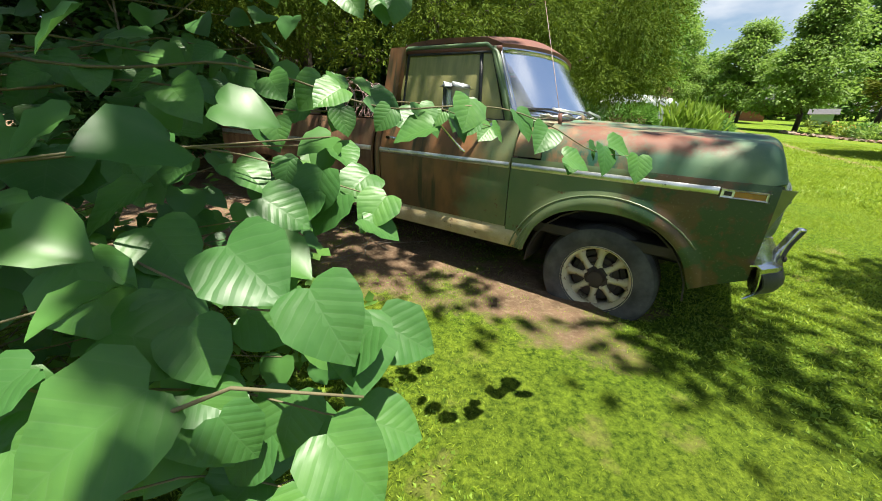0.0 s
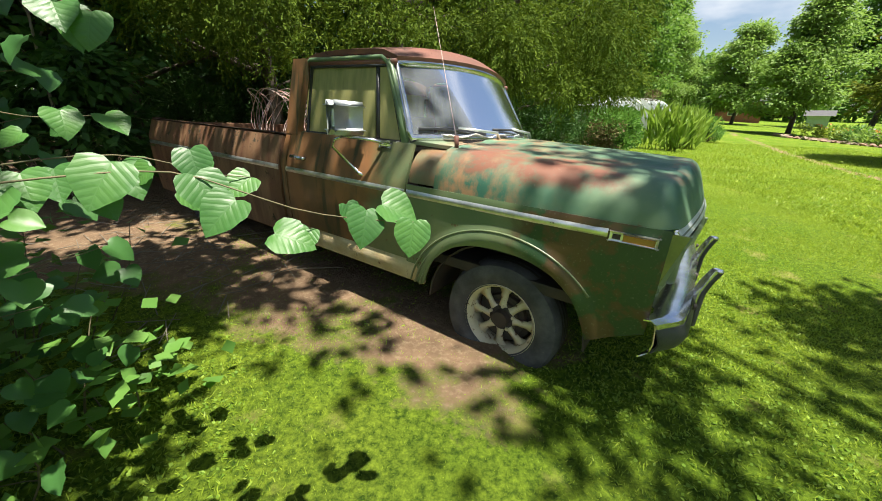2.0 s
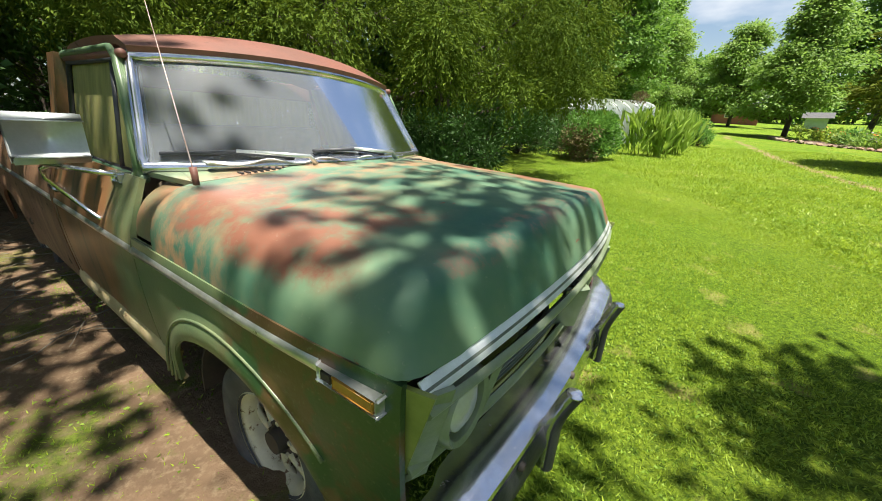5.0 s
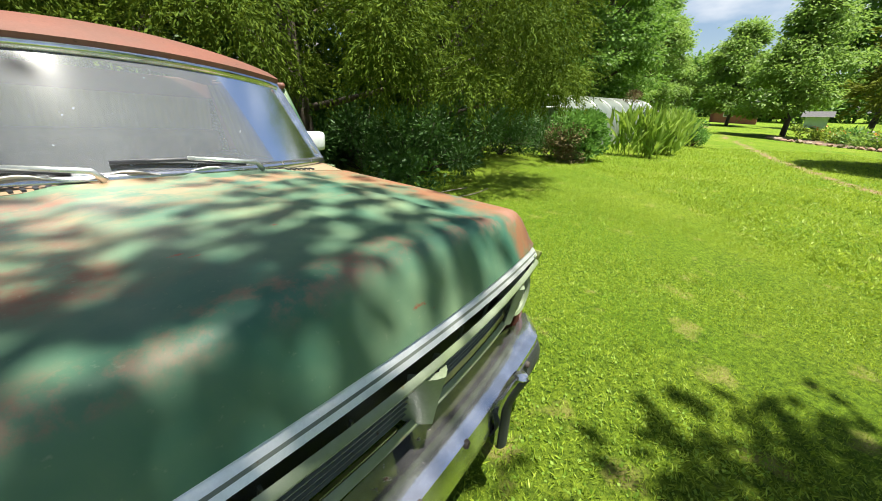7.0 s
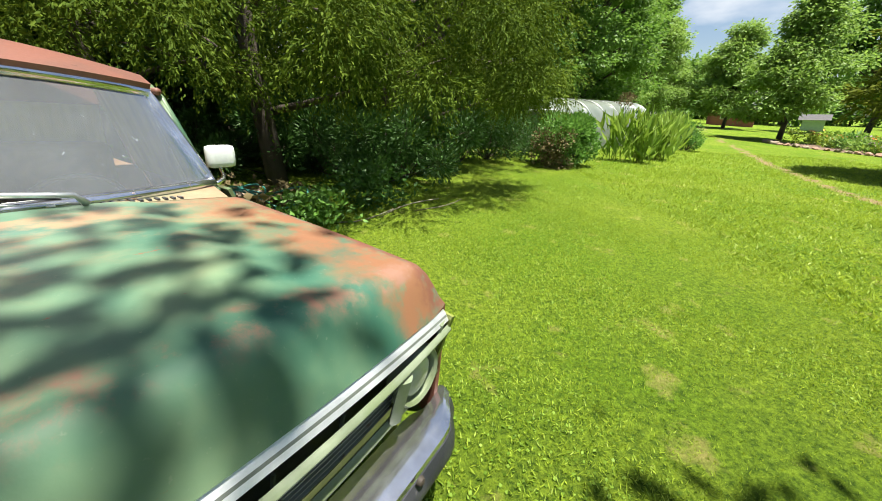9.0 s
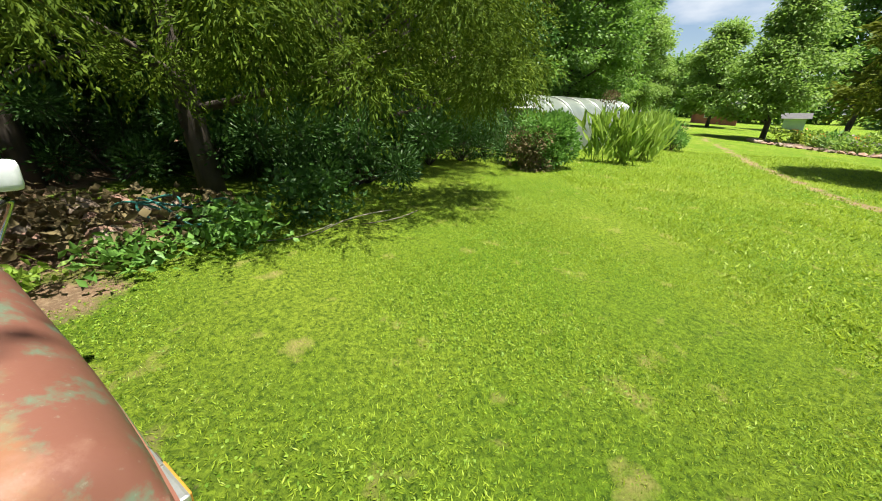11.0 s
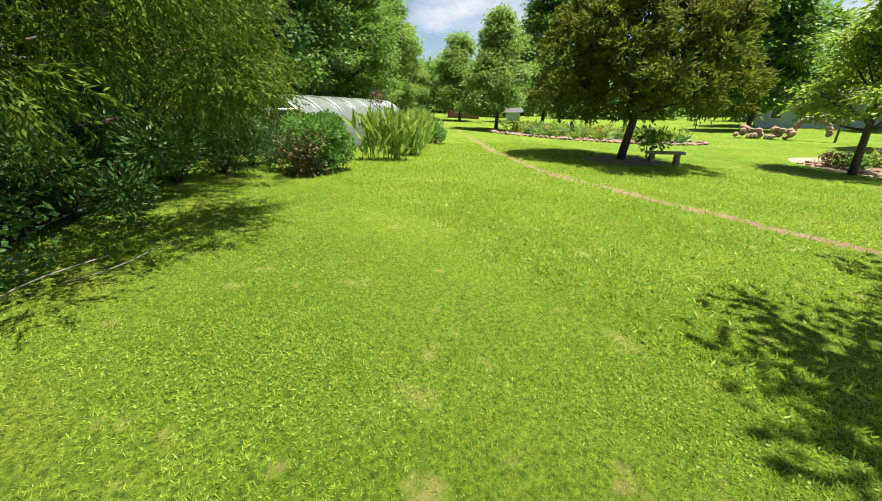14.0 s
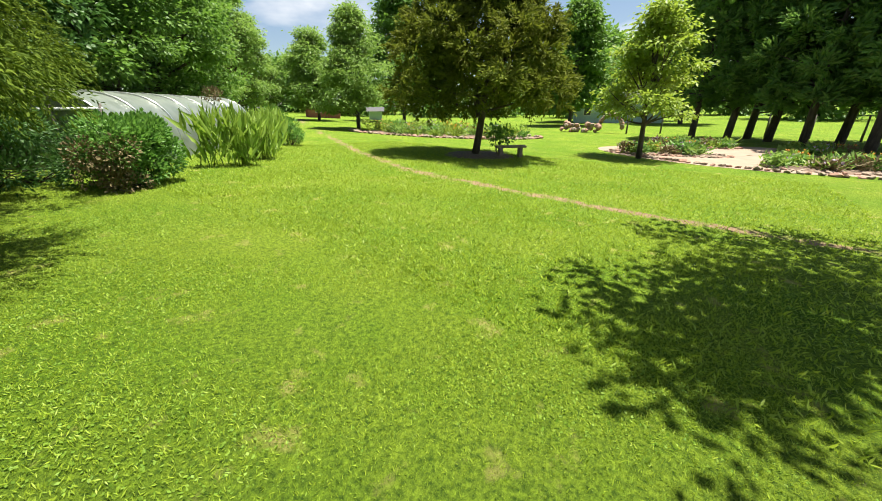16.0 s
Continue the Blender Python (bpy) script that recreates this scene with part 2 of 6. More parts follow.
bark = worn("bark", (0.05, 0.04, 0.03), (0.095, 0.075, 0.058), None, 9.0, 0.9, bumps=0.8, stretch=(1, 1, 0.25))
pale_bark = worn("pale_bark", (0.26, 0.22, 0.17), (0.16, 0.13, 0.1), None, 9.0, 0.9, bumps=0.6, stretch=(1, 1, 0.25))
twig_bark = worn("twig_bark", (0.11, 0.10, 0.05), (0.16, 0.13, 0.07), None, 30.0, 0.8)
plastic_sheet = worn("greenhouse_film", (0.165, 0.19, 0.165), (0.12, 0.145, 0.12), (0.14, 0.18, 0.12), 2.5, 0.35, rust=0.05)
film_green = worn("algae_film", (0.22, 0.26, 0.15), (0.30, 0.34, 0.22), (0.12, 0.15, 0.07), 2.5, 0.45, rust=0.15, stretch=(3, 3, 0.4))
stone = worn("field_stone", (0.30, 0.24, 0.18), (0.20, 0.15, 0.11), (0.13, 0.10, 0.08), 5.0, 0.9, bumps=0.6)
red_stone = worn("red_stone", (0.34, 0.20, 0.14), (0.26, 0.16, 0.12), (0.4, 0.32, 0.26), 6.0, 0.9, bumps=0.5)
brick_red = worn("brick_red", (0.34, 0.13, 0.09), (0.27, 0.10, 0.07), None, 7.0, 0.9)
roof_grey = worn("roof_shingle", (0.10, 0.10, 0.105), (0.07, 0.07, 0.075), None, 7.0, 0.9)
white_wall = worn("white_siding", (0.74, 0.74, 0.72), (0.64, 0.65, 0.64), None, 4.0, 0.6)
blue_wall = worn("pale_blue_siding", (0.46, 0.58, 0.62), (0.40, 0.52, 0.57), None, 4.0, 0.6)
dark_glass = worn("window_glass", (0.05, 0.06, 0.07), (0.08, 0.09, 0.1), None, 4.0, 0.08)
paving = worn("paving", (0.30, 0.22, 0.16), (0.25, 0.18, 0.135), (0.20, 0.15, 0.11), 1.3, 0.9, rust=0.15, bumps=0.3)
mulch = worn("mulch", (0.17, 0.115, 0.08), (0.10, 0.07, 0.05), (0.25, 0.19, 0.13), 8.0, 0.95, bumps=0.8)
dry_leaf = worn("dry_leaf", (0.24, 0.17, 0.11), (0.15, 0.10, 0.065), (0.32, 0.25, 0.18), 14.0, 0.85)
hose_teal = worn("hose_teal", (0.03, 0.16, 0.13), (0.04, 0.2, 0.17), None, 9.0, 0.4)
grey_wood = worn("grey_wood", (0.13, 0.115, 0.095), (0.08, 0.07, 0.06), None, 5.0, 0.85, bumps=0.4, stretch=(1, 6, 6))
silver_stick = worn("silver_stick", (0.24, 0.21, 0.16), (0.16, 0.14, 0.11), None, 9.0, 0.8)

leaf_redbud = foliage("redbud_leaf", (0.035, 0.11, 0.028), (0.105, 0.245, 0.048), (0.06, 0.17, 0.045), through=0.3, rough=0.42, gloss=0.4, veins=True)
# canopy shade over the undergrowth is put into these darker greens
leaf_dark = foliage("shade_tinted_leaf", (0.028, 0.078, 0.018), (0.07, 0.16, 0.032), through=0.3)
leaf_wood = foliage("wood_leaf", (0.06, 0.145, 0.02), (0.15, 0.27, 0.045), through=0.4)
leaf_cedar = foliage("cedar_spray", (0.024, 0.055, 0.006), (0.16, 0.225, 0.024), (0.055, 0.095, 0.010), through=0.22, rough=0.7, gloss=0.08)
leaf_olive = foliage("olive_cedar_spray", (0.055, 0.09, 0.010), (0.18, 0.215, 0.03), (0.11, 0.125, 0.016), through=0.3, rough=0.7, gloss=0.1)
leaf_oak = foliage("oak_leaf", (0.11, 0.21, 0.04), (0.24, 0.36, 0.08), through=0.45)
leaf_locust = foliage("locust_leaf", (0.15, 0.25, 0.03), (0.30, 0.38, 0.05), through=0.45)
leaf_pine = foliage("pine_needle", (0.05, 0.13, 0.03), (0.16, 0.28, 0.06), through=0.35, rough=0.6, gloss=0.12)
leaf_canna = foliage("canna_leaf", (0.15, 0.27, 0.03), (0.27, 0.38, 0.06), through=0.4)
leaf_bush = foliage("vine_leaf", (0.07, 0.18, 0.03), (0.16, 0.31, 0.06))
leaf_brown = foliage("dead_leaf", (0.09, 0.07, 0.03), (0.19, 0.15, 0.07), through=0.1, rough=0.8)
petal_orange = foliage("orange_petal", (0.55, 0.16, 0.03), (0.7, 0.3, 0.06), through=0.3)
petal_lilac = foliage("lilac_petal", (0.3, 0.22, 0.36), (0.42, 0.33, 0.45), through=0.3)
blade_mat = foliage("grass_blade", (0.075, 0.165, 0.008), (0.36, 0.46, 0.045), (0.28, 0.38, 0.034), through=0.4, rough=0.5)
clover_mat = foliage("clover_leaf", (0.085, 0.19, 0.016), (0.30, 0.43, 0.07), through=0.4, gloss=0.15)


def ground_build(nt, bs, out):
    geo = nt.nodes.new("ShaderNodeNewGeometry")
    tc = nt.nodes.new("ShaderNodeTexCoord")
    wear = nt.nodes.new("ShaderNodeAttribute")
    wear.attribute_name = "wear"
    grass = mixed(nt, noise_ramp(nt, 0.55, 0.35, 0.68, detail=8), (0.17, 0.295, 0.014), (0.30, 0.39, 0.034))
    grass = mixed(nt, noise_ramp(nt, 30, 0.32, 0.62, detail=8, rough=0.8), grass, (0.03, 0.07, 0.004))
    grass = mixed(nt, noise_ramp(nt, 3.2, 0.60, 0.72, detail=7), grass, (0.27, 0.26, 0.075))
    soil = mixed(nt, noise_ramp(nt, 5, 0.35, 0.7, detail=9), (0.28, 0.185, 0.115), (0.18, 0.12, 0.075))
    soil = mixed(nt, noise_ramp(nt, 30, 0.5, 0.75, detail=6), soil, (0.36, 0.27, 0.17))
    nz = noise_ramp(nt, 2.6, 0.25, 0.75, detail=9, rough=0.7)
    ad = node(nt, "ShaderNodeMath")
    ad.operation = "ADD"
    nt.links.new(wear.outputs["Fac"], ad.inputs[0])
    nt.links.new(nz, ad.inputs[1])
    mr = node(nt, "ShaderNodeMapRange", From_Min=0.85, From_Max=1.2)
    nt.links.new(ad.outputs[0], mr.inputs["Value"])
    nt.links.new(mixed(nt, mr.outputs[0], grass, soil), bs.inputs["Base Color"])
    bs.inputs["Roughness"].default_value = 0.95
    bs.inputs["Specular IOR Level"].default_value = 0.15
    bump(nt, bs, noise_ramp(nt, 45, 0.2, 0.8, detail=8, rough=0.8), 0.9, 0.03)


ground_mat = material("lawn", ground_build)


def glass_build(nt, bs, out):
    """Clear pane with a film of dust; the gloss grows at low angles."""
    clear = nt.nodes.new("ShaderNodeBsdfTransparent")
    clear.inputs[0].default_value = (0.82, 0.86, 0.86, 1)
    dirt = nt.nodes.new("ShaderNodeBsdfDiffuse")
    dirt.inputs[0].default_value = (0.34, 0.38, 0.42, 1)
    ms = nt.nodes.new("ShaderNodeMixShader")
    mr = node(nt, "ShaderNodeMapRange", To_Min=0.16, To_Max=0.34)
    nt.links.new(noise_ramp(nt, 2.2, 0.2, 0.9, detail=9), mr.inputs["Value"])
    spots = mixed(nt, noise_ramp(nt, 38, 0.70, 0.74, detail=3), mr.outputs[0], (0.6, 0.6, 0.6))
    nt.links.new(spots, ms.inputs[0])
    nt.links.new(clear.outputs[0], ms.inputs[1])
    nt.links.new(dirt.outputs[0], ms.inputs[2])
    gloss = node(nt, "ShaderNodeBsdfGlossy", Roughness=0.16)
    gloss.inputs[0].default_value = (0.95, 0.97, 1.0, 1)
    fres = node(nt, "ShaderNodeFresnel", IOR=1.26)
    top = nt.nodes.new("ShaderNodeMixShader")
    nt.links.new(fres.outputs[0], top.inputs[0])
    nt.links.new(ms.outputs[0], top.inputs[1])
    nt.links.new(gloss.outputs[0], top.inputs[2])
    nt.links.new(top.outputs[0], out.inputs[0])


dusty_glass = material("dusty_glass", glass_build)


def axis_mask(nt, axis, lo, hi, wobble=0.15, scale=4.0, detail=7):
    """0 to 1 from lo to hi along one axis of the thing, with a ragged border."""
    tc = nt.nodes.new("ShaderNodeTexCoord")
    sep = nt.nodes.new("ShaderNodeSeparateXYZ")
    nt.links.new(tc.outputs["Object"], sep.inputs[0])
    nz = noise_ramp(nt, scale, 0.25, 0.75, detail=detail, rough=0.65)
    sh = node(nt, "ShaderNodeMath")
    sh.operation = "MULTIPLY_ADD"
    nt.links.new(nz, sh.inputs[0])
    sh.inputs[1].default_value = 2 * wobble
    nt.links.new(sep.outputs[axis], sh.inputs[2])
    mr = node(nt, "ShaderNodeMapRange", From_Min=lo + wobble, From_Max=hi + wobble)
    mr.interpolation_type = "SMOOTHSTEP"
    nt.links.new(sh.outputs[0], mr.inputs["Value"])
    return mr.outputs[0]


def hood_build(nt, bs, out):
    """Green paint gone chalky; tan primer at the rear and on the far side, rust along the crease and the near shoulder."""
    green = mixed(nt, noise_ramp(nt, 2.3, 0.36, 0.64, detail=4), (0.03, 0.108, 0.074), (0.125, 0.195, 0.112))
    # thin paint over tan primer, streaked across the hood
    thin = both(nt, axis_mask(nt, "X", 0.45, -0.35, 0.25, 3.0), noise_ramp(nt, 5.0, 0.46, 0.60, detail=8, rough=0.7, stretch=(1.6, 0.8, 1)))
    col = mixed(nt, thin, green, (0.25, 0.15, 0.08))
    col = mixed(nt, both(nt, axis_mask(nt, "Y", 0.50, 0.72, 0.14, 4.5), noise_ramp(nt, 7.0, 0.35, 0.52, detail=8, rough=0.7)), col, (0.20, 0.095, 0.05))
    # the far shoulder, down to bare primer
    col = mixed(nt, axis_mask(nt, "Y", 0.80, 0.86, 0.06, 8.0), col, mixed(nt, noise_ramp(nt, 6.5, 0.50, 0.60, detail=8, rough=0.7), (0.15, 0.062, 0.042), (0.10, 0.13, 0.085)))
    # rust on the near shoulder
    near = both(nt, axis_mask(nt, "Y", -0.38, -0.58, 0.16, 3.2), axis_mask(nt, "Z", 1.125, 1.17, 0.03, 5.0), axis_mask(nt, "X", 0.52, 0.36, 0.10, 4.0), axis_mask(nt, "X", -0.40, -0.22, 0.08, 4.0))
    col = mixed(nt, both(nt, near, noise_ramp(nt, 4.2, 0.40, 0.54, detail=8, rough=0.68)), col, (0.165, 0.066, 0.04))
    # rust along the crease
    crease = both(nt, axis_mask(nt, "X", 0.575, 0.635, 0.05, 5.0), axis_mask(nt, "X", 0.725, 0.675, 0.03, 5.0), axis_mask(nt, "Z", 1.175, 1.19, 0.01, 5.0))
    col = mixed(nt, both(nt, crease, noise_ramp(nt, 4.6, 0.47, 0.60, detail=9, rough=0.72)), col, (0.22, 0.12, 0.085))
    # bare flecks and scratches
    col = mixed(nt, noise_ramp(nt, 11, 0.665, 0.70, detail=7, rough=0.65, stretch=(1, 0.45, 1)), col, (0.21, 0.065, 0.035))
    col = mixed(nt, noise_ramp(nt, 70, 0.66, 1.0, detail=3), col, (0.24, 0.26, 0.20))
    nt.links.new(col, bs.inputs["Base Color"])
    rg = node(nt, "ShaderNodeMapRange", To_Min=0.5, To_Max=0.72)
    nt.links.new(noise_ramp(nt, 5.5, 0.2, 0.8, detail=9, rough=0.7), rg.inputs["Value"])
    nt.links.new(rg.outputs[0], bs.inputs["Roughness"])
    bs.inputs["Specular IOR Level"].default_value = 0.4
    bump(nt, bs, noise_ramp(nt, 40, 0.3, 0.7), 0.08, 0.003)


paint_hood = material("hood_paint", hood_build)


def fender_build(nt, bs, out):
    """Sage green by the door, mottled dark green and brown, with painted shade, towards the nose."""
    dark = mixed(nt, noise_ramp(nt, 6.5, 0.50, 0.56, detail=5), (0.022, 0.055, 0.022), (0.075, 0.045, 0.022))
    sage = mixed(nt, noise_ramp(nt, 3.0, 0.4, 0.65, detail=6), (0.12, 0.17, 0.085), (0.17, 0.20, 0.10))
    # the change along x also carries the shade at the nose
    col = mixed(nt, axis_mask(nt, "X", 0.22, -0.02, 0.16, 3.0), dark, sage)
    col = mixed(nt, noise_ramp(nt, 9, 0.62, 0.67, detail=8, rough=0.7), col, (0.10, 0.05, 0.025))
    col = mixed(nt, noise_ramp(nt, 80, 0.60, 0.9, detail=3), col, (0.17, 0.17, 0.12))
    nt.links.new(col, bs.inputs["Base Color"])
    bs.inputs["Roughness"].default_value = 0.32
    bump(nt, bs, noise_ramp(nt, 50, 0.3, 0.7), 0.1, 0.003)


def door_build(nt, bs, out):
    """Green at the front edge, then tan and brown in broad soft fields; dark runs are painted shadow."""
    brown = mixed(nt, noise_ramp(nt, 3.2, 0.42, 0.58, detail=5, stretch=(1.6, 1, 0.7)), (0.24, 0.115, 0.05), (0.13, 0.075, 0.038))
    green = mixed(nt, noise_ramp(nt, 4.0, 0.4, 0.6, detail=5), (0.10, 0.15, 0.075), (0.17, 0.175, 0.085))
    col = mixed(nt, axis_mask(nt, "X", -0.98, -0.80, 0.16, 2.2), brown, green)
    # upright dark runs: streaks of shadow put into the door's colour
    runs = noise_ramp(nt, 4.5, 0.56, 0.64, detail=6, stretch=(2.4, 1, 0.22))
    col = mixed(nt, runs, col, (0.055, 0.05, 0.026))
    col = mixed(nt, noise_ramp(nt, 12, 0.64, 0.68, detail=8, rough=0.7), col, (0.15, 0.055, 0.028))
    nt.links.new(col, bs.inputs["Base Color"])
    bs.inputs["Roughness"].default_value = 0.36
    bump(nt, bs, noise_ramp(nt, 45, 0.3, 0.7), 0.1, 0.003)


paint_fender = material("fender_paint", fender_build)
paint_door = material("door_paint", door_build)
paint_sage = worn("sage_paint", (0.11, 0.15, 0.08), (0.16, 0.19, 0.10), (0.12, 0.07, 0.035), 5.0, 0.35, rust=0.12)


def side_glass_build(nt, bs, out):
    col = mixed(nt, noise_ramp(nt, 6, 0.35, 0.7, stretch=(3, 3, 0.35)), (0.34, 0.32, 0.13), (0.20, 0.21, 0.09))
    nt.links.new(col, bs.inputs["Base Color"])
    bs.inputs["Roughness"].default_value = 0.25


algae_glass = material("algae_glass", side_glass_build)

# ---- ground ----
TRUCK_U, TRUCK_V = Vector((0.82, -0.572, 0)), Vector((0.572, 0.82, 0))
TRACK = ((45, 62), (30, 42), (20.3, 25.8), (13.7, 14.05), (11.9, 9.8), (11.5, 5.6), (11.45, 3.6), (11.6, 1.5), (12.5, -6), (14, -20))


def seg_dist(px, py, a, b):
    ax, ay = a
    dx, dy = b[0] - ax, b[1] - ay
    k = np.clip(((px - ax) * dx + (py - ay) * dy) / (dx * dx + dy * dy), 0, 1)
    return np.hypot(px - ax - k * dx, py - ay - k * dy)


def wear_at(px, py):
    """Bare soil: beside and under the truck, under the hedge, and on the wheel track."""
    u, v = px * 0.82 - py * 0.572, px * 0.572 + py * 0.82
    near_edge = 2.95 + 0.28 * np.clip(u + 0.5, -3, 0)
    strip = np.clip(1.2 - np.hypot(np.maximum(np.abs(u + 2.5) - 2.3, 0) / 0.5, np.maximum(near_edge - v, np.maximum(v - 4.6, 0)) .clip(0) / 0.55), 0, 1) * (0.78 + 0.22 * np.sin(3.1 * px + 2.0 * py) * np.sin(4.3 * py - px))
    d = np.minimum.reduce([seg_dist(px, py, TRACK[i], TRACK[i + 1]) for i in range(len(TRACK) - 1)])
    track = 0.61 * np.clip(1.25 - d / 0.32, 0, 1)
    leaf_bed = np.clip(1.2 - seg_dist(px, py, (0.2, 6.4), (-2.5, 7.5)) / 1.1, 0, 1)
    straw = np.clip(1.15 - np.hypot((px - 1.0) / 0.75, (py - 5.65) / 0.5), 0, 1)
    far_left = np.clip((-0.9 - px) / 0.8, 0, 1) * (py > 3)
    return np.maximum.reduce([strip, track, leaf_bed, straw, far_left])


def axis_steps(a, b, lo, hi):
    near = list(np.arange(a, b, 0.14))
    up = [b]
    while up[-1] < hi:
        up.append(up[-1] + 0.14 + (up[-1] - b) * 0.12)
    down = [a]
    while down[-1] > lo:
        down.append(down[-1] - 0.14 - (a - down[-1]) * 0.12)
    return np.array(sorted(set(near + up + down)))


gx, gy = axis_steps(-4, 14, -700, 700), axis_steps(-2, 16, -700, 700)
GX, GY = np.meshgrid(gx, gy, indexing="ij")
GZ = ground_z(GX, GY) + 0.012 * np.sin(GX * 2.1 + GY) * np.cos(GY * 1.7)
gm = bpy.data.meshes.new("ground")
nxg, nyg = GX.shape
idx = np.arange(nxg * nyg).reshape(nxg, nyg)
quads = np.stack([idx[:-1, :-1], idx[1:, :-1], idx[1:, 1:], idx[:-1, 1:]], -1).reshape(-1, 4)
gm.from_pydata(np.stack([GX, GY, GZ], -1).reshape(-1, 3), [], quads)
gm.polygons.foreach_set("use_smooth", [True] * len(gm.polygons))
gm.materials.append(ground_mat)
at = gm.attributes.new("wear", "FLOAT", "POINT")
at.data.foreach_set("value", wear_at(GX, GY).astype(np.float32).ravel())
tagged(new("ground", gm), "mown lawn with clover, bare soil patches and a worn track", "lawn", kind="structure")

grille_grey = worn("grille_grey", (0.13, 0.15, 0.135), (0.09, 0.105, 0.095), (0.08, 0.06, 0.04), 9.0, 0.4, rust=0.15)

# ---- the pickup truck (x forward from the front axle, y to its left, z up from its tyres' feet) ----
TRUCK_AT = TRUCK_U * -0.17 + TRUCK_V * 4.0 + Vector((0, 0, -0.05))
zt = Vector((0, 0, 1))
tx = (TRUCK_U.normalized() - zt * 0.033).normalized()
ty = (TRUCK_V.normalized() - zt * 0.05)
ty = (ty - tx * ty.dot(tx)).normalized()
tz = tx.cross(ty)
TRUCK_AT = TRUCK_AT - ty * 0.045
ty = ty * 0.954
TRUCK_M = Matrix(((tx.x, ty.x, tz.x, TRUCK_AT.x), (tx.y, ty.y, tz.y, TRUCK_AT.y), (tx.z, ty.z, tz.z, TRUCK_AT.z), (0, 0, 0, 1)))
truck = thing("pickup_truck", TRUCK_M, "old rusted pickup truck in faded green and brown paint", "truck")

ARCH_R, AXLE_Z, BASE = 0.475, 0.345, 3.38


def arch_bottom(x, cx, low):
    d = abs(x - cx)
    if d < ARCH_R:
        return max(low, 0.37 + 0.43 * (1 - (d / ARCH_R) ** 2.6) ** 0.5)
    return low


def side_y(z):
    """Half width of the body by height."""
    if z < 0.98:
        return 0.925 + 0.045 * math.sin(min(1.0, max(0.0, (z - 0.4) / 0.56)) * math.pi / 2)
    return 0.97 - 0.42 * max(0.0, z - 1.02) ** 1.15


def taper(x):
    """The front draws in towards the grille."""
    return 1 - 0.035 * max(0.0, (x - 0.1) / 0.645) ** 2


def side_panel(name, x0, x1, low_fn, top_fn, mat, side, label="", cols=40, flare=None):
    def fn(x, k):
        lo, hi = low_fn(x), top_fn(x)
        z = lo + (hi - lo) * k
        y = side_y(z)
        if flare is not None:
            d = math.hypot(x - flare, (z - AXLE_Z) * 1.02)
            y += 0.022 * max(0.0, 1 - abs(d - ARCH_R - 0.03) / 0.075)
        return (x, side * y * taper(x), z)
    return part(name, grid_mesh(name, fn, span(x0, x1, cols), span(0, 1, 15), mat, 0.02 * side), truck, label)


def front_x(y):
    """Plan of the nose: it draws back towards the corners."""
    return 0.768 - 0.072 * (y / 0.93) ** 2


def hood_top(x):
    return 1.262 - 0.036 * (x + 0.42)


def lip_z(y):
    return 1.072 - 0.028 * (y / 0.93) ** 2


def hood_fn(u, s):
    """u from 0 (cowl) to 1 (crease) to 2 (front lip), s from -1 to 1 across; the sides turn down to the trim line."""
    a = abs(s)
    y = a / 0.78 * 0.80 if a < 0.78 else 0.80 + 0.163 * math.sin((a - 0.78) / 0.22 * math.pi / 2)
    xf = front_x(y)
    xc = xf - 0.10
    if u <= 1:
        x, g = -0.42 + (xc + 0.42) * u, 1.0
    else:
        t = u - 1
        b0, b1, b2, b3 = (1 - t) ** 3, 3 * t * (1 - t) ** 2, 3 * t * t * (1 - t), t ** 3
        x = xc * b0 + (xc + 0.042) * b1 + (xf - 0.045) * b2 + xf * b3
        g = b0 + 0.97 * b1 + 0.72 * b2
    top = hood_top(min(x, xc))
    low = 1.034 + (lip_z(y) - 1.046) * max(0.0, u - 1) * (1 if a < 0.78 else 0)
    ridge = 0.007 * max(0.0, 1 - y / 0.035)
    if a < 0.78:
        z = top - 0.03 * (y / 0.80) ** 2 + 0.012 * (1 if y < 0.42 else max(0, 1 - (y - 0.42) / 0.05)) + ridge
    else:
        q = (a - 0.78) / 0.22 * math.pi / 2
        z = low + (top - 0.03 - low) * math.cos(q) ** 0.85
    z = low + (z - low) * g
    return (x, math.copysign(y * taper(x), s), z)


part("hood", grid_mesh("hood", hood_fn, span(0, 0.96, 18) + span(0.985, 2.0, 16), span(-1, 1, 61), paint_hood, -0.018), truck, "faded green hood with rust-red patches and chalky paint")
part("hood_seal", tube_mesh("hood_seal", [(lambda p: (p[0], p[1] * 0.985, p[2] - 0.004))(hood_fn(0.0, v)) for v in span(-1, 1, 31)], 0.007, black_rubber, 6), truck)


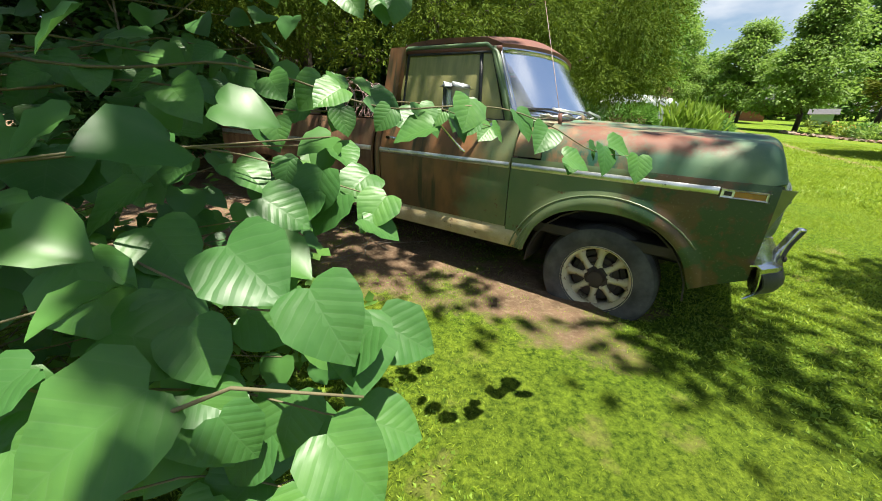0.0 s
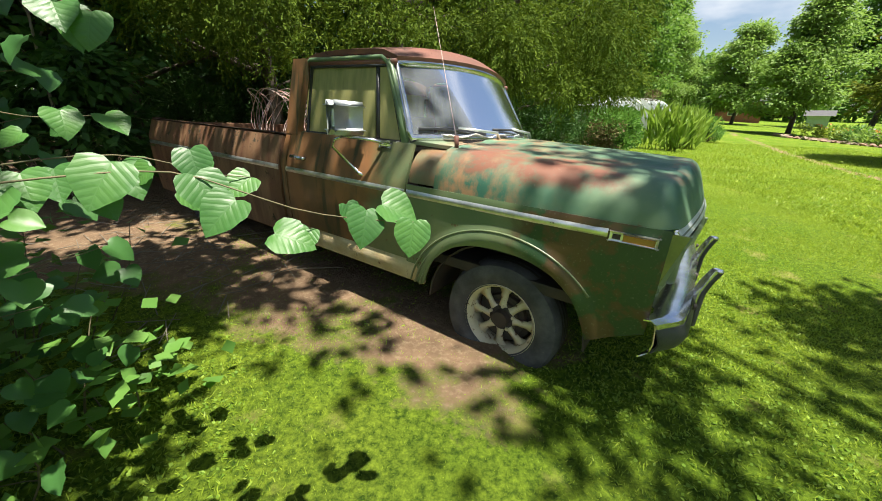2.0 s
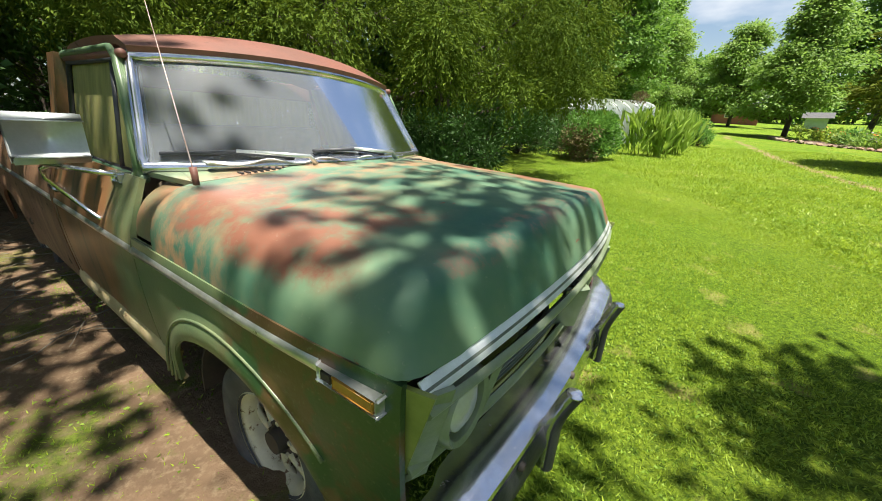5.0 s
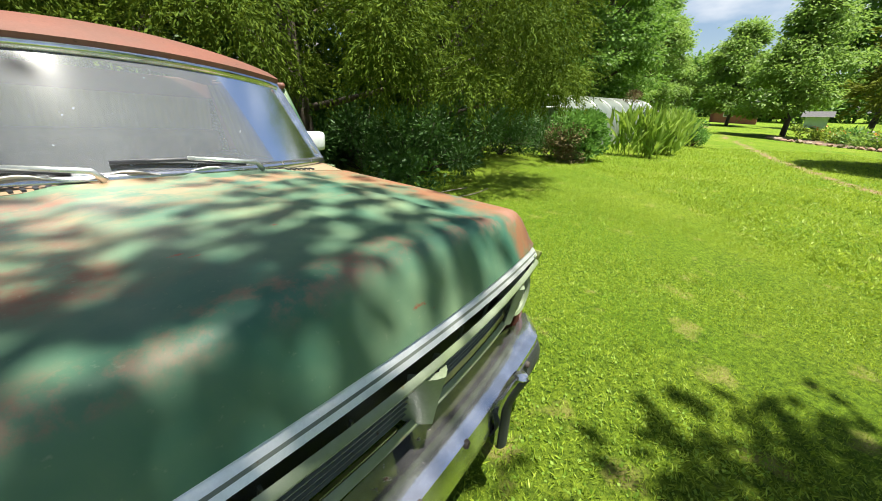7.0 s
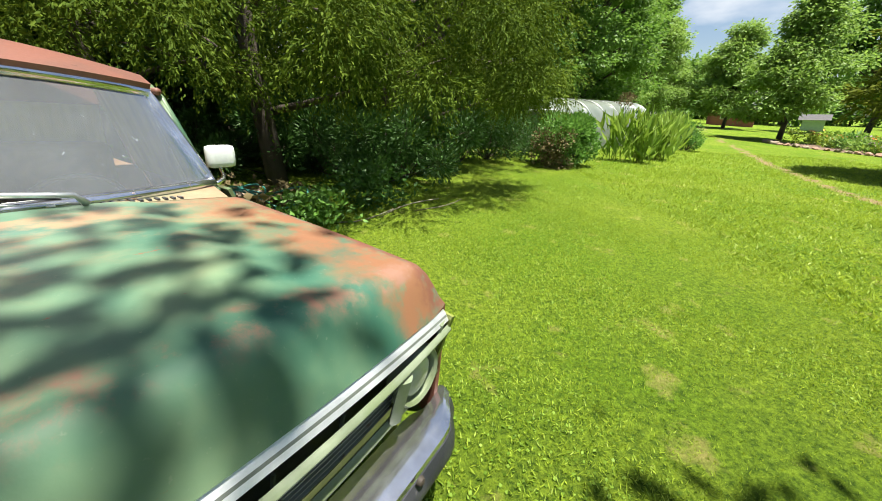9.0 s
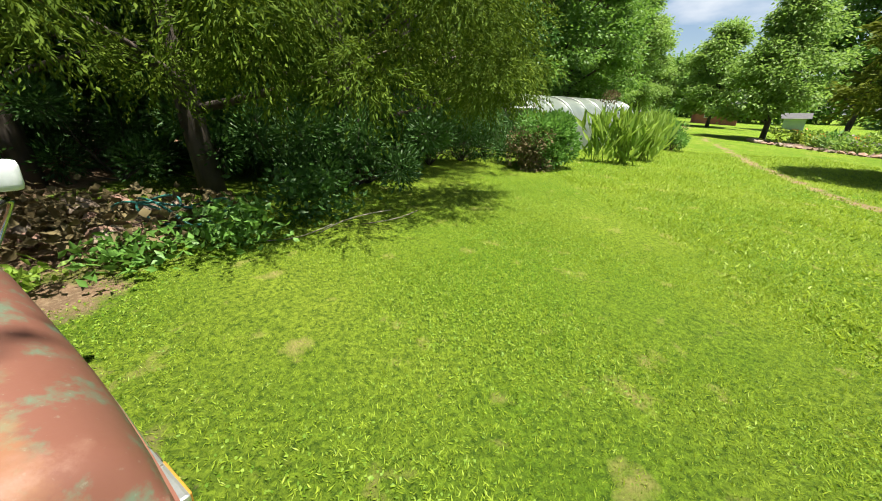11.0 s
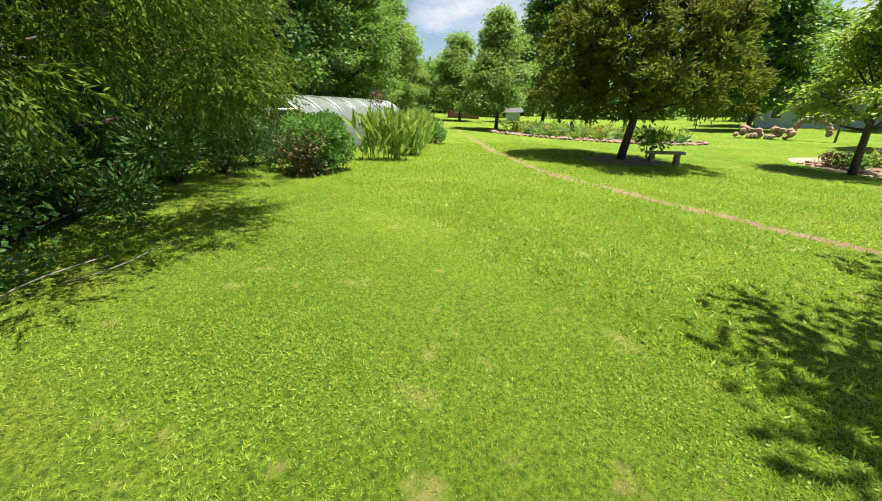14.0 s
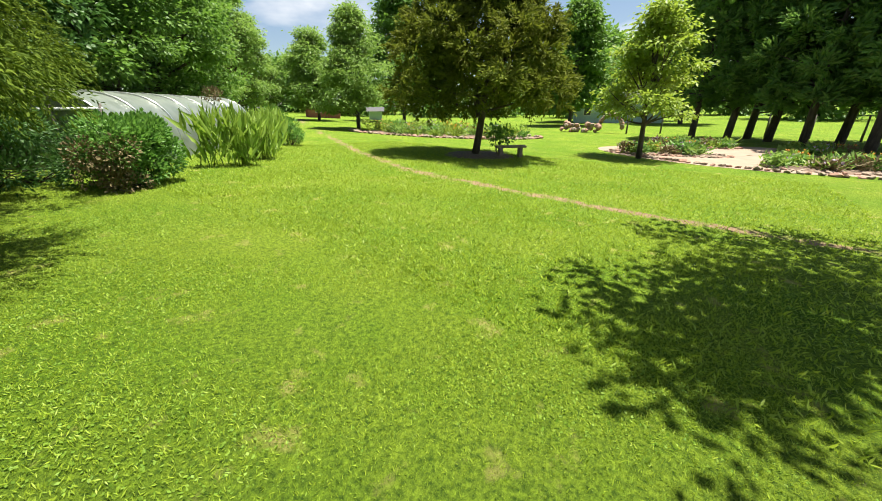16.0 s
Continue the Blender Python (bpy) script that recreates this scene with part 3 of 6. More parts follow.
for side, mat in ((-1, paint_fender), (1, paint_fender_far)):
    side_panel("front_fender", -0.605, 0.69, lambda x: arch_bottom(x, 0, 0.455 + max(0.0, x - 0.45) * 0.5), lambda x: 1.035, mat, side,
               "green fender with shade painted in towards the nose, rust and scratches" if side < 0 else "rust-red faded fender", 60, 0.0)
    # shoulder between the door and the hood
    part("cowl_side", grid_mesh("cowl_side", lambda x, q, s=side: (x, s * (0.80 + 0.163 * math.sin(q)), 1.045 + (1.228 - 1.045 + 0.02 * 0) * math.cos(q)), span(-0.605, -0.432, 6), span(0, math.pi / 2, 12), paint_side if side < 0 else paint_fender_far, 0.015 * side), truck)
    side_panel("door", -1.735, -0.612, lambda x: 0.585, lambda x: 1.245, paint_door, side, "brown faded door with shadow streaks painted in", 26)
    side_panel("cab_corner", -1.80, -1.747, lambda x: 0.56, lambda x: 1.245, paint_door, side, "", 4)
    side_panel("bed_side", -4.26, -1.835, lambda x: arch_bottom(x, -BASE, 0.47), lambda x: 1.205, paint_bed, side, "rusted brown bed side with shadow streaks in the colour", 80, -BASE)
    # rocker strip in cream
    part("rocker", grid_mesh("rocker", lambda x, k, s=side: (x, s * (0.937 + 0.018 * math.sin(k * math.pi)), 0.455 + 0.125 * k), span(-1.80, -0.47, 20), span(0, 1, 6), cream, 0.02 * side), truck, "cream painted rocker panel flaking to rust")
    part("lower_trim", grid_mesh("lower_trim", lambda x, k, s=side: (x, s * (0.936 + 0.012 * math.sin(k * math.pi)), 0.50 + 0.05 * k), span(-2.88, -1.835, 12), span(0, 1, 4), bright_trim, 0.012 * side), truck)
    # bright strip along the belt, in three lengths with black grooves
    for x0, x1 in ((-4.24, -1.84), (-1.74, -0.62), (-0.60, 0.47)):
        part("trim_strip", grid_mesh("trim_strip", lambda x, k, s=side: (x, s * taper(x) * (side_y(1.0) + 0.004 + 0.016 * math.sin(k * math.pi)), 0.965 + 0.046 * k), span(x0, x1, 8), span(0, 1, 6), bright_trim, 0.008 * side), truck, "tarnished bright trim strip")
        part("trim_groove", grid_mesh("trim_groove", lambda x, k, s=side: (x, s * taper(x) * (side_y(1.02) + 0.004), 1.012 + 0.026 * k), span(x0, x1, 4), span(0, 1, 3), black_rubber, 0.004 * side), truck)
    # marker lamp ahead of the strip
    lamp = part("marker_lamp", box_mesh("marker_lamp", 0.478, 0.655, side * 0.945, side * 0.985, 0.962, 1.002, bright_trim, 0.007), truck)
    part("lens", box_mesh("lens", 0.53, 0.645, side * 0.981, side * 0.990, 0.969, 0.995, amber, 0.003), lamp, "cracked amber lens")
    part("hole", box_mesh("hole", 0.49, 0.52, side * 0.981, side * 0.989, 0.972, 0.992, dark_metal, 0.002), lamp)
    for ro in (0.50, 0.535, 0.57):
        part("arch_ring", tube_mesh("arch_ring", [(ro * math.cos(a), side * (0.997 - 0.02 * abs(math.cos(a)) ** 2) * taper(ro * math.cos(a)), 0.355 + ro * 0.93 * math.sin(a)) for a in span(radians(38), radians(168), 26)], 0.006, paint_sage, 6), truck)
    # badge bars
    for k in range(4):
        part("badge_bar", box_mesh("badge_bar", -0.56 + 0.034 * k, -0.537 + 0.034 * k, side * 0.962, side * 0.976, 0.898, 0.945, chrome, 0.003), truck)
    part("badge_plate", box_mesh("badge_plate", -0.53, -0.45, side * 0.962, side * 0.972, 0.845, 0.893, black_rubber, 0.003), truck)
    # dark inner wheel houses
    for cx in (0.0, -BASE):
        part("wheel_house", grid_mesh("wheel_house", lambda a, y, c=cx: (c + 0.47 * math.cos(a), y, 0.36 + 0.43 * math.sin(a)), span(0, math.pi, 14), [side * 0.55, side * 0.895], dark_metal, 0.01), truck)
    part("frame_rail", box_mesh("frame_rail", -4.2, 0.6, side * 0.36, side * 0.46, 0.45, 0.58, dark_metal), truck)
part("underbody", box_mesh("underbody", -1.78, 0.45, -0.88, 0.88, 0.58, 0.64, dark_metal), truck)
part("engine_bay", box_mesh("engine_bay", -0.40, 0.55, -0.60, 0.60, 0.60, 0.98, dark_metal), truck)
part("front_axle", tube_mesh("front_axle", [(0, -0.75, AXLE_Z), (0, 0.75, AXLE_Z)], 0.05, dark_metal), truck)
part("rear_axle", tube_mesh("rear_axle", [(-BASE, -0.75, AXLE_Z), (-BASE, 0.75, AXLE_Z)], 0.06, dark_metal), truck)


# cab shell
def ws_point(k, s):
    """Windshield: k from the sill (0) to the header (1), s across from -1 to 1."""
    hw = 0.862 + (0.745 - 0.862) * k
    x = (-0.665 + 0.245 * (1 - s * s)) * (1 - k) + (-0.868 + 0.155 * (1 - s * s)) * k
    z = (1.278 + 0.012 * (1 - s * s)) * (1 - k) + (1.682 + 0.035 * (1 - s * s)) * k
    return (x, s * hw - 0.012 - 0.026 * k, z)


ws = part("windshield", grid_mesh("windshield", ws_point, span(0.0, 1.0, 10), span(-1, 1, 25), dusty_glass), truck, "dusty curved windshield")
ws.visible_shadow = False
edge = [ws_point(0, s) for s in span(-1, 1, 15)] + [ws_point(k, 1) for k in span(0.1, 0.9, 5)] + [ws_point(1, s) for s in span(1, -1, 15)] + [ws_point(k, -1) for k in span(0.9, 0.1, 5)]
part("windshield_frame", tube_mesh("windshield_frame", edge, 0.023, chrome, 8, True), truck, "chrome windshield surround")
part("windshield_seal", tube_mesh("windshield_seal", [(p[0] - 0.006, p[1] * 0.972, p[2] + (0.012 if p[2] < 1.3 else -0.012)) for p in edge], 0.012, black_rubber, 6, True), truck)


def roof_fn(a, s):
    """Roof skin: a from the header to the rear, s across."""
    hw = 0.752
    x = (-0.855 + 0.155 * (1 - s * s)) * (1 - a) + (-1.74 + 0.03 * s * s) * a
    z = 1.688 + 0.03 * min(1, a * 9) + 0.035 * (1 - s * s) + 0.045 * (1 - s ** 2) * math.sin(min(1, a * 4) * math.pi / 2) - 0.03 * max(0, a - 0.85) / 0.15 + 0.022 * math.sin(a * math.pi)
    return (x, s * hw - 0.036, z)


part("roof", grid_mesh("roof", roof_fn, span(0, 1, 18), span(-1, 1, 25), paint_roof, 0.03), truck, "rust-red sun-faded roof")
for side in (-1, 1):
    def on_glass(x, z, s=side, out=0.0):
        k = (z - 1.235) / 0.47
        return (x, s * (0.874 - 0.100 * k + out) - 0.006 - 0.03 * k, z)
    part("drip_rail", tube_mesh("drip_rail", [on_glass(-0.69, 1.27), on_glass(-0.86, 1.66, out=0.012), on_glass(-0.94, 1.71, out=0.012), on_glass(-1.60, 1.715, out=0.012), on_glass(-1.72, 1.64, out=0.01)], 0.014, paint_green, 8), truck)
    part("front_pillar", tube_mesh("front_pillar", [on_glass(-0.70, 1.24), on_glass(-0.77, 1.42), on_glass(-0.89, 1.69)], [0.026, 0.024, 0.024], paint_green, 8), truck)
    part("rear_pillar", grid_mesh("rear_pillar", lambda x, z, s=side: on_glass(x + (1.70 - z) * -0.10, z, s), span(-1.75, -1.615, 4), span(1.225, 1.715, 6), paint_door, 0.045 * side), truck)
    part("header_rail", tube_mesh("header_rail", [on_glass(-0.84, 1.685), on_glass(-1.64, 1.695)], 0.017, paint_roof, 8), truck)
    part("door_sill", tube_mesh("door_sill", [on_glass(-0.66, 1.238), on_glass(-1.74, 1.238)], 0.016, paint_green, 8), truck)
    part("side_window", grid_mesh("side_window", lambda x, z, s=side: (on_glass(x - (z - 1.24) * 0.12, z, s, -0.022)), span(-0.93, -1.63, 3), span(1.235, 1.69, 4), algae_glass, 0.006), truck, "side glass clouded yellow with algae")
    part("vent_window", grid_mesh("vent_window", lambda a, k, s=side: on_glass(-0.735 - 0.195 * a - (0.16 * k) * (1 - a) - 0.055 * k * a, 1.24 + 0.43 * k, s, -0.016), span(0, 1, 3), span(0, 1, 4), algae_glass, 0.006), truck)
    part("vent_post", tube_mesh("vent_post", [on_glass(-0.925, 1.235, out=-0.008), on_glass(-0.985, 1.69, out=-0.008)], 0.013, black_rubber, 6), truck)
    part("window_seal", tube_mesh("window_seal", [on_glass(-0.735, 1.25, out=-0.004), on_glass(-0.90, 1.67, out=-0.004), on_glass(-1.60, 1.675, out=-0.004), on_glass(-1.61, 1.25, out=-0.004)], 0.013, black_rubber, 6, True), truck)
    # door handle
    part("door_handle", tube_mesh("door_handle", [(-1.66, side * 0.965, 1.085), (-1.655, side * 1.0, 1.085), (-1.53, side * 1.0, 1.08), (-1.525, side * 0.965, 1.08)], 0.013, chrome, 8), truck, "chrome door handle")
    # mirror on a bent arm
    mir = part("mirror", bm_mesh("mirror", box_bm(-1.035, -0.97, side * 0.985, side * 1.15, 1.30, 1.428), mirror_shell, True, 0.028), truck, "boxy pale metal door mirror")
    part("mirror_arm", tube_mesh("mirror_arm", [(-0.99, side * 1.05, 1.315), (-0.99, side * 1.06, 1.275), (-1.06, side * 1.10, 1.245), (-1.10, side * 1.09, 1.20), (-0.98, side * 0.99, 1.05), (-0.94, side * 0.965, 1.03)], 0.010, chrome, 8), mir)
    part("mirror_brace", tube_mesh("mirror_brace", [(-1.03, side * 1.09, 1.265), (-0.86, side * 1.0, 1.255), (-0.80, side * 0.905, 1.235)], 0.011, chrome, 8), mir)
    part("mirror_foot", box_mesh("mirror_foot", -0.86, -0.77, side * 0.88, side * 0.93, 1.215, 1.245, chrome, 0.008), mir)
    part("mirror_glass", box_mesh("mirror_glass", -1.041, -1.034, side * 1.01, side * 1.125, 1.325, 1.405, lamp_glass, 0.001), mir)
part("cab_back", box_mesh("cab_back", -1.80, -1.765, -0.90, 0.90, 0.56, 1.24, paint_door), truck)
part("cab_back_top", box_mesh("cab_back_top", -1.775, -1.745, -0.78, 0.78, 1.60, 1.72, paint_roof), truck)
part("rear_window", box_mesh("rear_window", -1.768, -1.758, -0.74, 0.74, 1.24, 1.61, algae_glass, 0.003), truck)
part("dashboard", grid_mesh("dashboard", lambda y, q: (-0.60 - 0.26 * math.sin(q) + 0.15 * (1 - (y / 0.82) ** 2) * (1 - q / 2), y, 1.02 + 0.215 * math.cos(q)), span(-0.82, 0.82, 12), span(-0.3, 1.6, 10), dash_beige, 0.02), truck, "sun-faded beige dashboard")
part("seat_cushion", bm_mesh("seat_cushion", box_bm(-1.62, -1.05, -0.72, 0.72, 0.80, 0.98), seat_vinyl, True, 0.05), truck)
part("seat_back", bm_mesh("seat_back", box_bm(-1.74, -1.58, -0.72, 0.72, 0.90, 1.40), seat_vinyl, True, 0.05), truck)
part("cab_floor", box_mesh("cab_floor", -1.76, -0.55, -0.88, 0.88, 0.64, 0.68, dark_metal), truck)
part("firewall", box_mesh("firewall", -0.62, -0.56, -0.86, 0.86, 0.66, 1.20, dark_metal), truck)
wheel = part("steering_wheel", tube_mesh("steering_wheel", [(0.19 * math.cos(a), 0.19 * math.sin(a), 0) for a in span(0, TAU * 23 / 24, 24)], 0.012, black_rubber, 8, True), truck, "", Matrix.Translation((-0.98, 0.38, 1.16)) @ Euler((0, radians(-58), 0)).to_matrix().to_4x4())
part("column", tube_mesh("column", [(0, 0, 0), (0, 0, -0.34)], 0.022, black_rubber), wheel)
part("spoke", tube_mesh("spoke", [(0, -0.185, 0), (0, 0, -0.03), (0, 0.185, 0)], 0.013, black_rubber), wheel)

# cowl with slotted vents, wipers, aerial
part("cowl", grid_mesh("cowl", lambda a, s: (lambda p: (p[0] * (1 - a) + (-0.425) * a, p[1] * (1 - a) + s * 0.80 * a, p[2] * (1 - a) - 0.012 * (1 - a) + (hood_top(-0.42) - 0.03 * s * s + 0.019) * a))(ws_point(0, s * 0.995)), span(0, 1, 4), span(-1, 1, 25), paint_cowl, 0.02), truck, "dusty tan cowl panel")
part("cowl_gap", grid_mesh("cowl_gap", lambda a, s: (-0.455 + 0.04 * a, s * 0.84, hood_top(-0.42) - 0.03 * s * s - 0.014), span(0, 1, 2), span(-1, 1, 15), black_rubber, 0.004), truck)
for k in range(44):
    y = -0.62 + 0.0285 * k
    if abs(y) < 0.05 or 0.28 < abs(y) < 0.33:
        continue
    x = -0.450
    part("vent_slot", box_mesh("vent_slot", x - 0.018, x + 0.018, y, y + 0.011, 1.268 - 0.03 * (y / 0.84) ** 2, 1.288 - 0.03 * (y / 0.84) ** 2, black_rubber, 0.0), truck)
for y0, y1 in ((-0.28, -0.78), (0.30, -0.22)):
    pv = ws_point(0.02, y0 / 0.835)
    tip = ws_point(0.13, y1 / 0.82)
    mid = ws_point(0.12, (y0 * 0.45 + y1 * 0.55) / 0.83)
    arm = part("wiper", tube_mesh("wiper", [(pv[0] + 0.06, y0, pv[2] - 0.005), (pv[0] + 0.06, y0 - 0.03, pv[2] + 0.03), (mid[0] + 0.035, mid[1], mid[2] + 0.012)], [0.014, 0.010, 0.007], bright_trim, 8), truck, "windshield wiper arm")
    a0 = ws_point(0.055, (y0 - 0.05) / 0.835)
    part("blade", tube_mesh("blade", [(a0[0] + 0.018, a0[1], a0[2] + 0.004), (mid[0] + 0.02, mid[1], mid[2] + 0.005), (tip[0] + 0.018, tip[1], tip[2])], 0.008, black_rubber, 6), arm)
aerial = part("aerial", tube_mesh("aerial", [(-0.39, -0.812, 1.225), (-0.40, -0.812, 1.30), (-0.60, -0.80, 1.93)], [0.006, 0.0026, 0.0014], wire_steel, 6), truck, "thin radio aerial")
part("base", bm_mesh("base", box_bm(-0.42, -0.36, -0.835, -0.79, 1.205, 1.235), bright_trim, False, 0.008), aerial)
part("collar", tube_mesh("collar", [(-0.39, -0.812, 1.23), (-0.40, -0.812, 1.31)], [0.011, 0.014], paint_roof, 8), aerial)

# front: bright lip, open slot, grille frame with bars, lamps, bumper
part("hood_lip", grid_mesh("hood_lip", lambda y, k: (front_x(y) + 0.010 + 0.026 * k ** 1.2, y, lip_z(y) - 0.010 - 0.032 * k + 0.003 * math.sin(k * math.pi)), span(-0.925, 0.925, 30), span(0, 1, 12), lip_metal, -0.005), truck, "bright metal strip under the hood edge")
part("lip_groove", grid_mesh("lip_groove", lambda y, k: (front_x(y) + 0.0235 + 0.004 * k, y, lip_z(y) - 0.0245 - 0.006 * k), span(-0.92, 0.92, 24), span(0, 1, 2), grille_grey, -0.003), truck)


def face(x, y, z):
    """The front leans back towards its foot and its corners."""
    return (x + 0.022 - 0.22 * (1.0 - z) + front_x(y) - 0.768, y, z)


def rail(name, z0, z1, x=0.782, y0=-0.925, y1=0.925, mat=None, label=""):
    part(name, grid_mesh(name, lambda y, k: face(x + 0.018 * math.sin(k * math.pi), y, z0 + (z1 - z0) * k), span(y0, y1, 24), span(0, 1, 8), mat or paint_grille, 0.012), truck, label)


rail("grille_top_rail", 0.948, 0.985, label="pale green grille frame")
rail("grille_bottom_rail", 0.752, 0.796)
part("slot_back", box_mesh("slot_back", 0.60, 0.66, -0.90, 0.90, 0.97, 1.03, black_rubber, 0.0), truck)
part("grille_back", box_mesh("grille_back", 0.56, 0.60, -0.90, 0.90, 0.66, 0.97, black_rubber, 0.0), truck)
for y in (-0.78, -0.30, 0.30, 0.78):
    part("slot_bracket", box_mesh("slot_bracket", front_x(y) - 0.10, front_x(y) - 0.035, y - 0.05, y + 0.05, 0.98, 1.02, paint_grille, 0.004), truck)
part("grille_divider", grid_mesh("grille_divider", lambda k, z: face(0.802 - 0.055 * abs(k) ** 1.5, k * (0.028 + 0.028 * (z - 0.79) / 0.15), z), span(-1, 1, 9), span(0.785, 0.955, 8), paint_grille, -0.02), truck, "pale green grille divider")
for side in (-1, 1):
    part("nose_side", grid_mesh("nose_side", lambda a, z, s=side: (0.665 + 0.078 * a - 0.28 * (1.0 - z), s * (0.934 - 0.016 * a), z), span(0, 1, 5), span(0.70, 1.022, 10), paint_olive, 0.012 * side), truck, "yellow-green faded front corner panel")
    part("nose_cap", grid_mesh("nose_cap", lambda a, z, s=side: face(0.786 - 0.02 * a, s * (0.86 + 0.066 * a), z), span(0, 1, 4), span(0.735, 1.012, 8), paint_grille, 0.012), truck)
    part("lower_apron", grid_mesh("lower_apron", lambda y, z: face(0.745, y, z), span(side * 0.05, side * 0.915, 8), span(0.655, 0.75, 4), paint_olive, 0.01), truck)
    lamp = part("headlight", lathe_mesh("headlight", [(0.0, -0.030), (0.04, -0.028), (0.066, -0.017), (0.074, 0.0), (0.084, 0.004), (0.088, 0.02), (0.07, 0.05)], lamp_glass, 28), truck, "round clouded headlight", Matrix.Translation((0.712, side * 0.755, 0.872)) @ Euler((0, radians(-12), radians(90))).to_matrix().to_4x4())
    part("bezel", lathe_mesh("bezel", [(0.082, 0.0), (0.085, -0.025), (0.096, -0.032), (0.105, -0.022), (0.11, 0.02)], paint_grille, 28), lamp, "pale green headlight bezel")
    part("grille_end", grid_mesh("grille_end", lambda k, z, s=side: face(0.792 - 0.05 * (k - 0.5) ** 2, s * (0.625 + 0.03 * k), z), span(0, 1, 5), span(0.785, 0.955, 6), paint_grille, -0.02), truck)
    for k in range(6):
        z = 0.811 + 0.0235 * k
        part("grille_bar", grid_mesh("grille_bar", lambda y, q, z0=z: face(0.760 + 0.008 * math.sin(q), y, z0 + 0.0048 * math.cos(q)), span(side * 0.03, side * 0.64, 8), span(0, TAU * 0.999, 7), grille_grey), truck)
    for y in (0.24, 0.44):
        part("grille_strut", grid_mesh("grille_strut", lambda k, z, s=side, y0=y: face(0.742, s * (y0 + 0.006 * k), z), span(0, 1, 2), span(0.80, 0.945, 3), grille_grey, 0.01), truck)


def bumper_fn(y, q, grow=0.0):
    k = min(1.0, abs(y) / 0.97)
    x = 0.838 - 0.045 * k * k - 0.085 * max(0.0, (k - 0.84) / 0.16) ** 1.6
    deep = 1 - 0.75 * max(0.0, (k - 0.80) / 0.20)
    prof = ((-0.13 * deep, 0.662), (-0.03 * deep, 0.668), (0.016, 0.652), (0.022, 0.61), (0.026, 0.565), (0.02, 0.52), (-0.01, 0.49), (-0.08 * deep, 0.485))
    i = min(6, int(q))
    f = q - i
    return (x + prof[i][0] + (prof[i + 1][0] - prof[i][0]) * f + grow, y, prof[i][1] + (prof[i + 1][1] - prof[i][1]) * f)


bumper = part("front_bumper", grid_mesh("front_bumper", bumper_fn, span(-0.985, 0.985, 41), span(0, 7, 15), chrome, -0.006), truck, "dented chrome front bumper")
part("bumper_strip", grid_mesh("bumper_strip", lambda y, k: bumper_fn(y, 2.55 + k * 2.4, 0.003 + 0.014 * math.sin(math.pi * k)), span(-0.99, -0.30, 16), span(0, 1, 6), black_rubber, -0.006), bumper, "black rubber impact strip")
part("bumper_strip", grid_mesh("bumper_strip", lambda y, k: bumper_fn(y, 2.55 + k * 2.4, 0.003 + 0.014 * math.sin(math.pi * k)), span(0.30, 0.99, 16), span(0, 1, 6), black_rubber, -0.006), bumper, "black rubber impact strip")
for y in (-0.40, 0.36):
    guard = part("bumper_guard", grid_mesh("bumper_guard", lambda z, q, y0=y: (0.862 + 0.05 * max(0.0, (z - 0.62) / 0.16) ** 1.5 + 0.022 * math.cos(q), y0 + (0.036 - 0.012 * max(0.0, (z - 0.62) / 0.16)) * math.sin(q), z), span(0.47, 0.775, 14), span(0, TAU * 0.9999, 14), chrome), bumper, "chrome bumper guard with black pad")
    part("pad", grid_mesh("pad", lambda z, q, y0=y: (0.878 + 0.05 * max(0.0, (z - 0.62) / 0.16) ** 1.5 + 0.020 * math.cos(q), y0 + (0.031 - 0.010 * max(0.0, (z - 0.62) / 0.16)) * math.sin(q), z), span(0.46, 0.765, 14), span(0, TAU * 0.9999, 14), black_rubber), guard)
    part("cap", lathe_mesh("cap", [(0.0, 0.012), (0.02, 0.008), (0.026, 0.0), (0.024, -0.006)], chrome, 14), guard, "", Matrix.Translation((0.915, y, 0.772)) @ Euler((radians(90), 0, 0)).to_matrix().to_4x4())
    part("bracket", box_mesh("bracket", 0.40, 0.80, y - 0.03, y + 0.03, 0.50, 0.57, dark_metal), bumper)
for y in (-0.62, -0.12, 0.12, 0.62):
    part("bolt", lathe_mesh("bolt", [(0.0, -0.012), (0.012, -0.009), (0.016, 0.0), (0.016, 0.004)], dark_metal, 12), bumper, "", Matrix.Translation((0.853, y, 0.64)) @ Euler((0, 0, radians(90))).to_matrix().to_4x4())


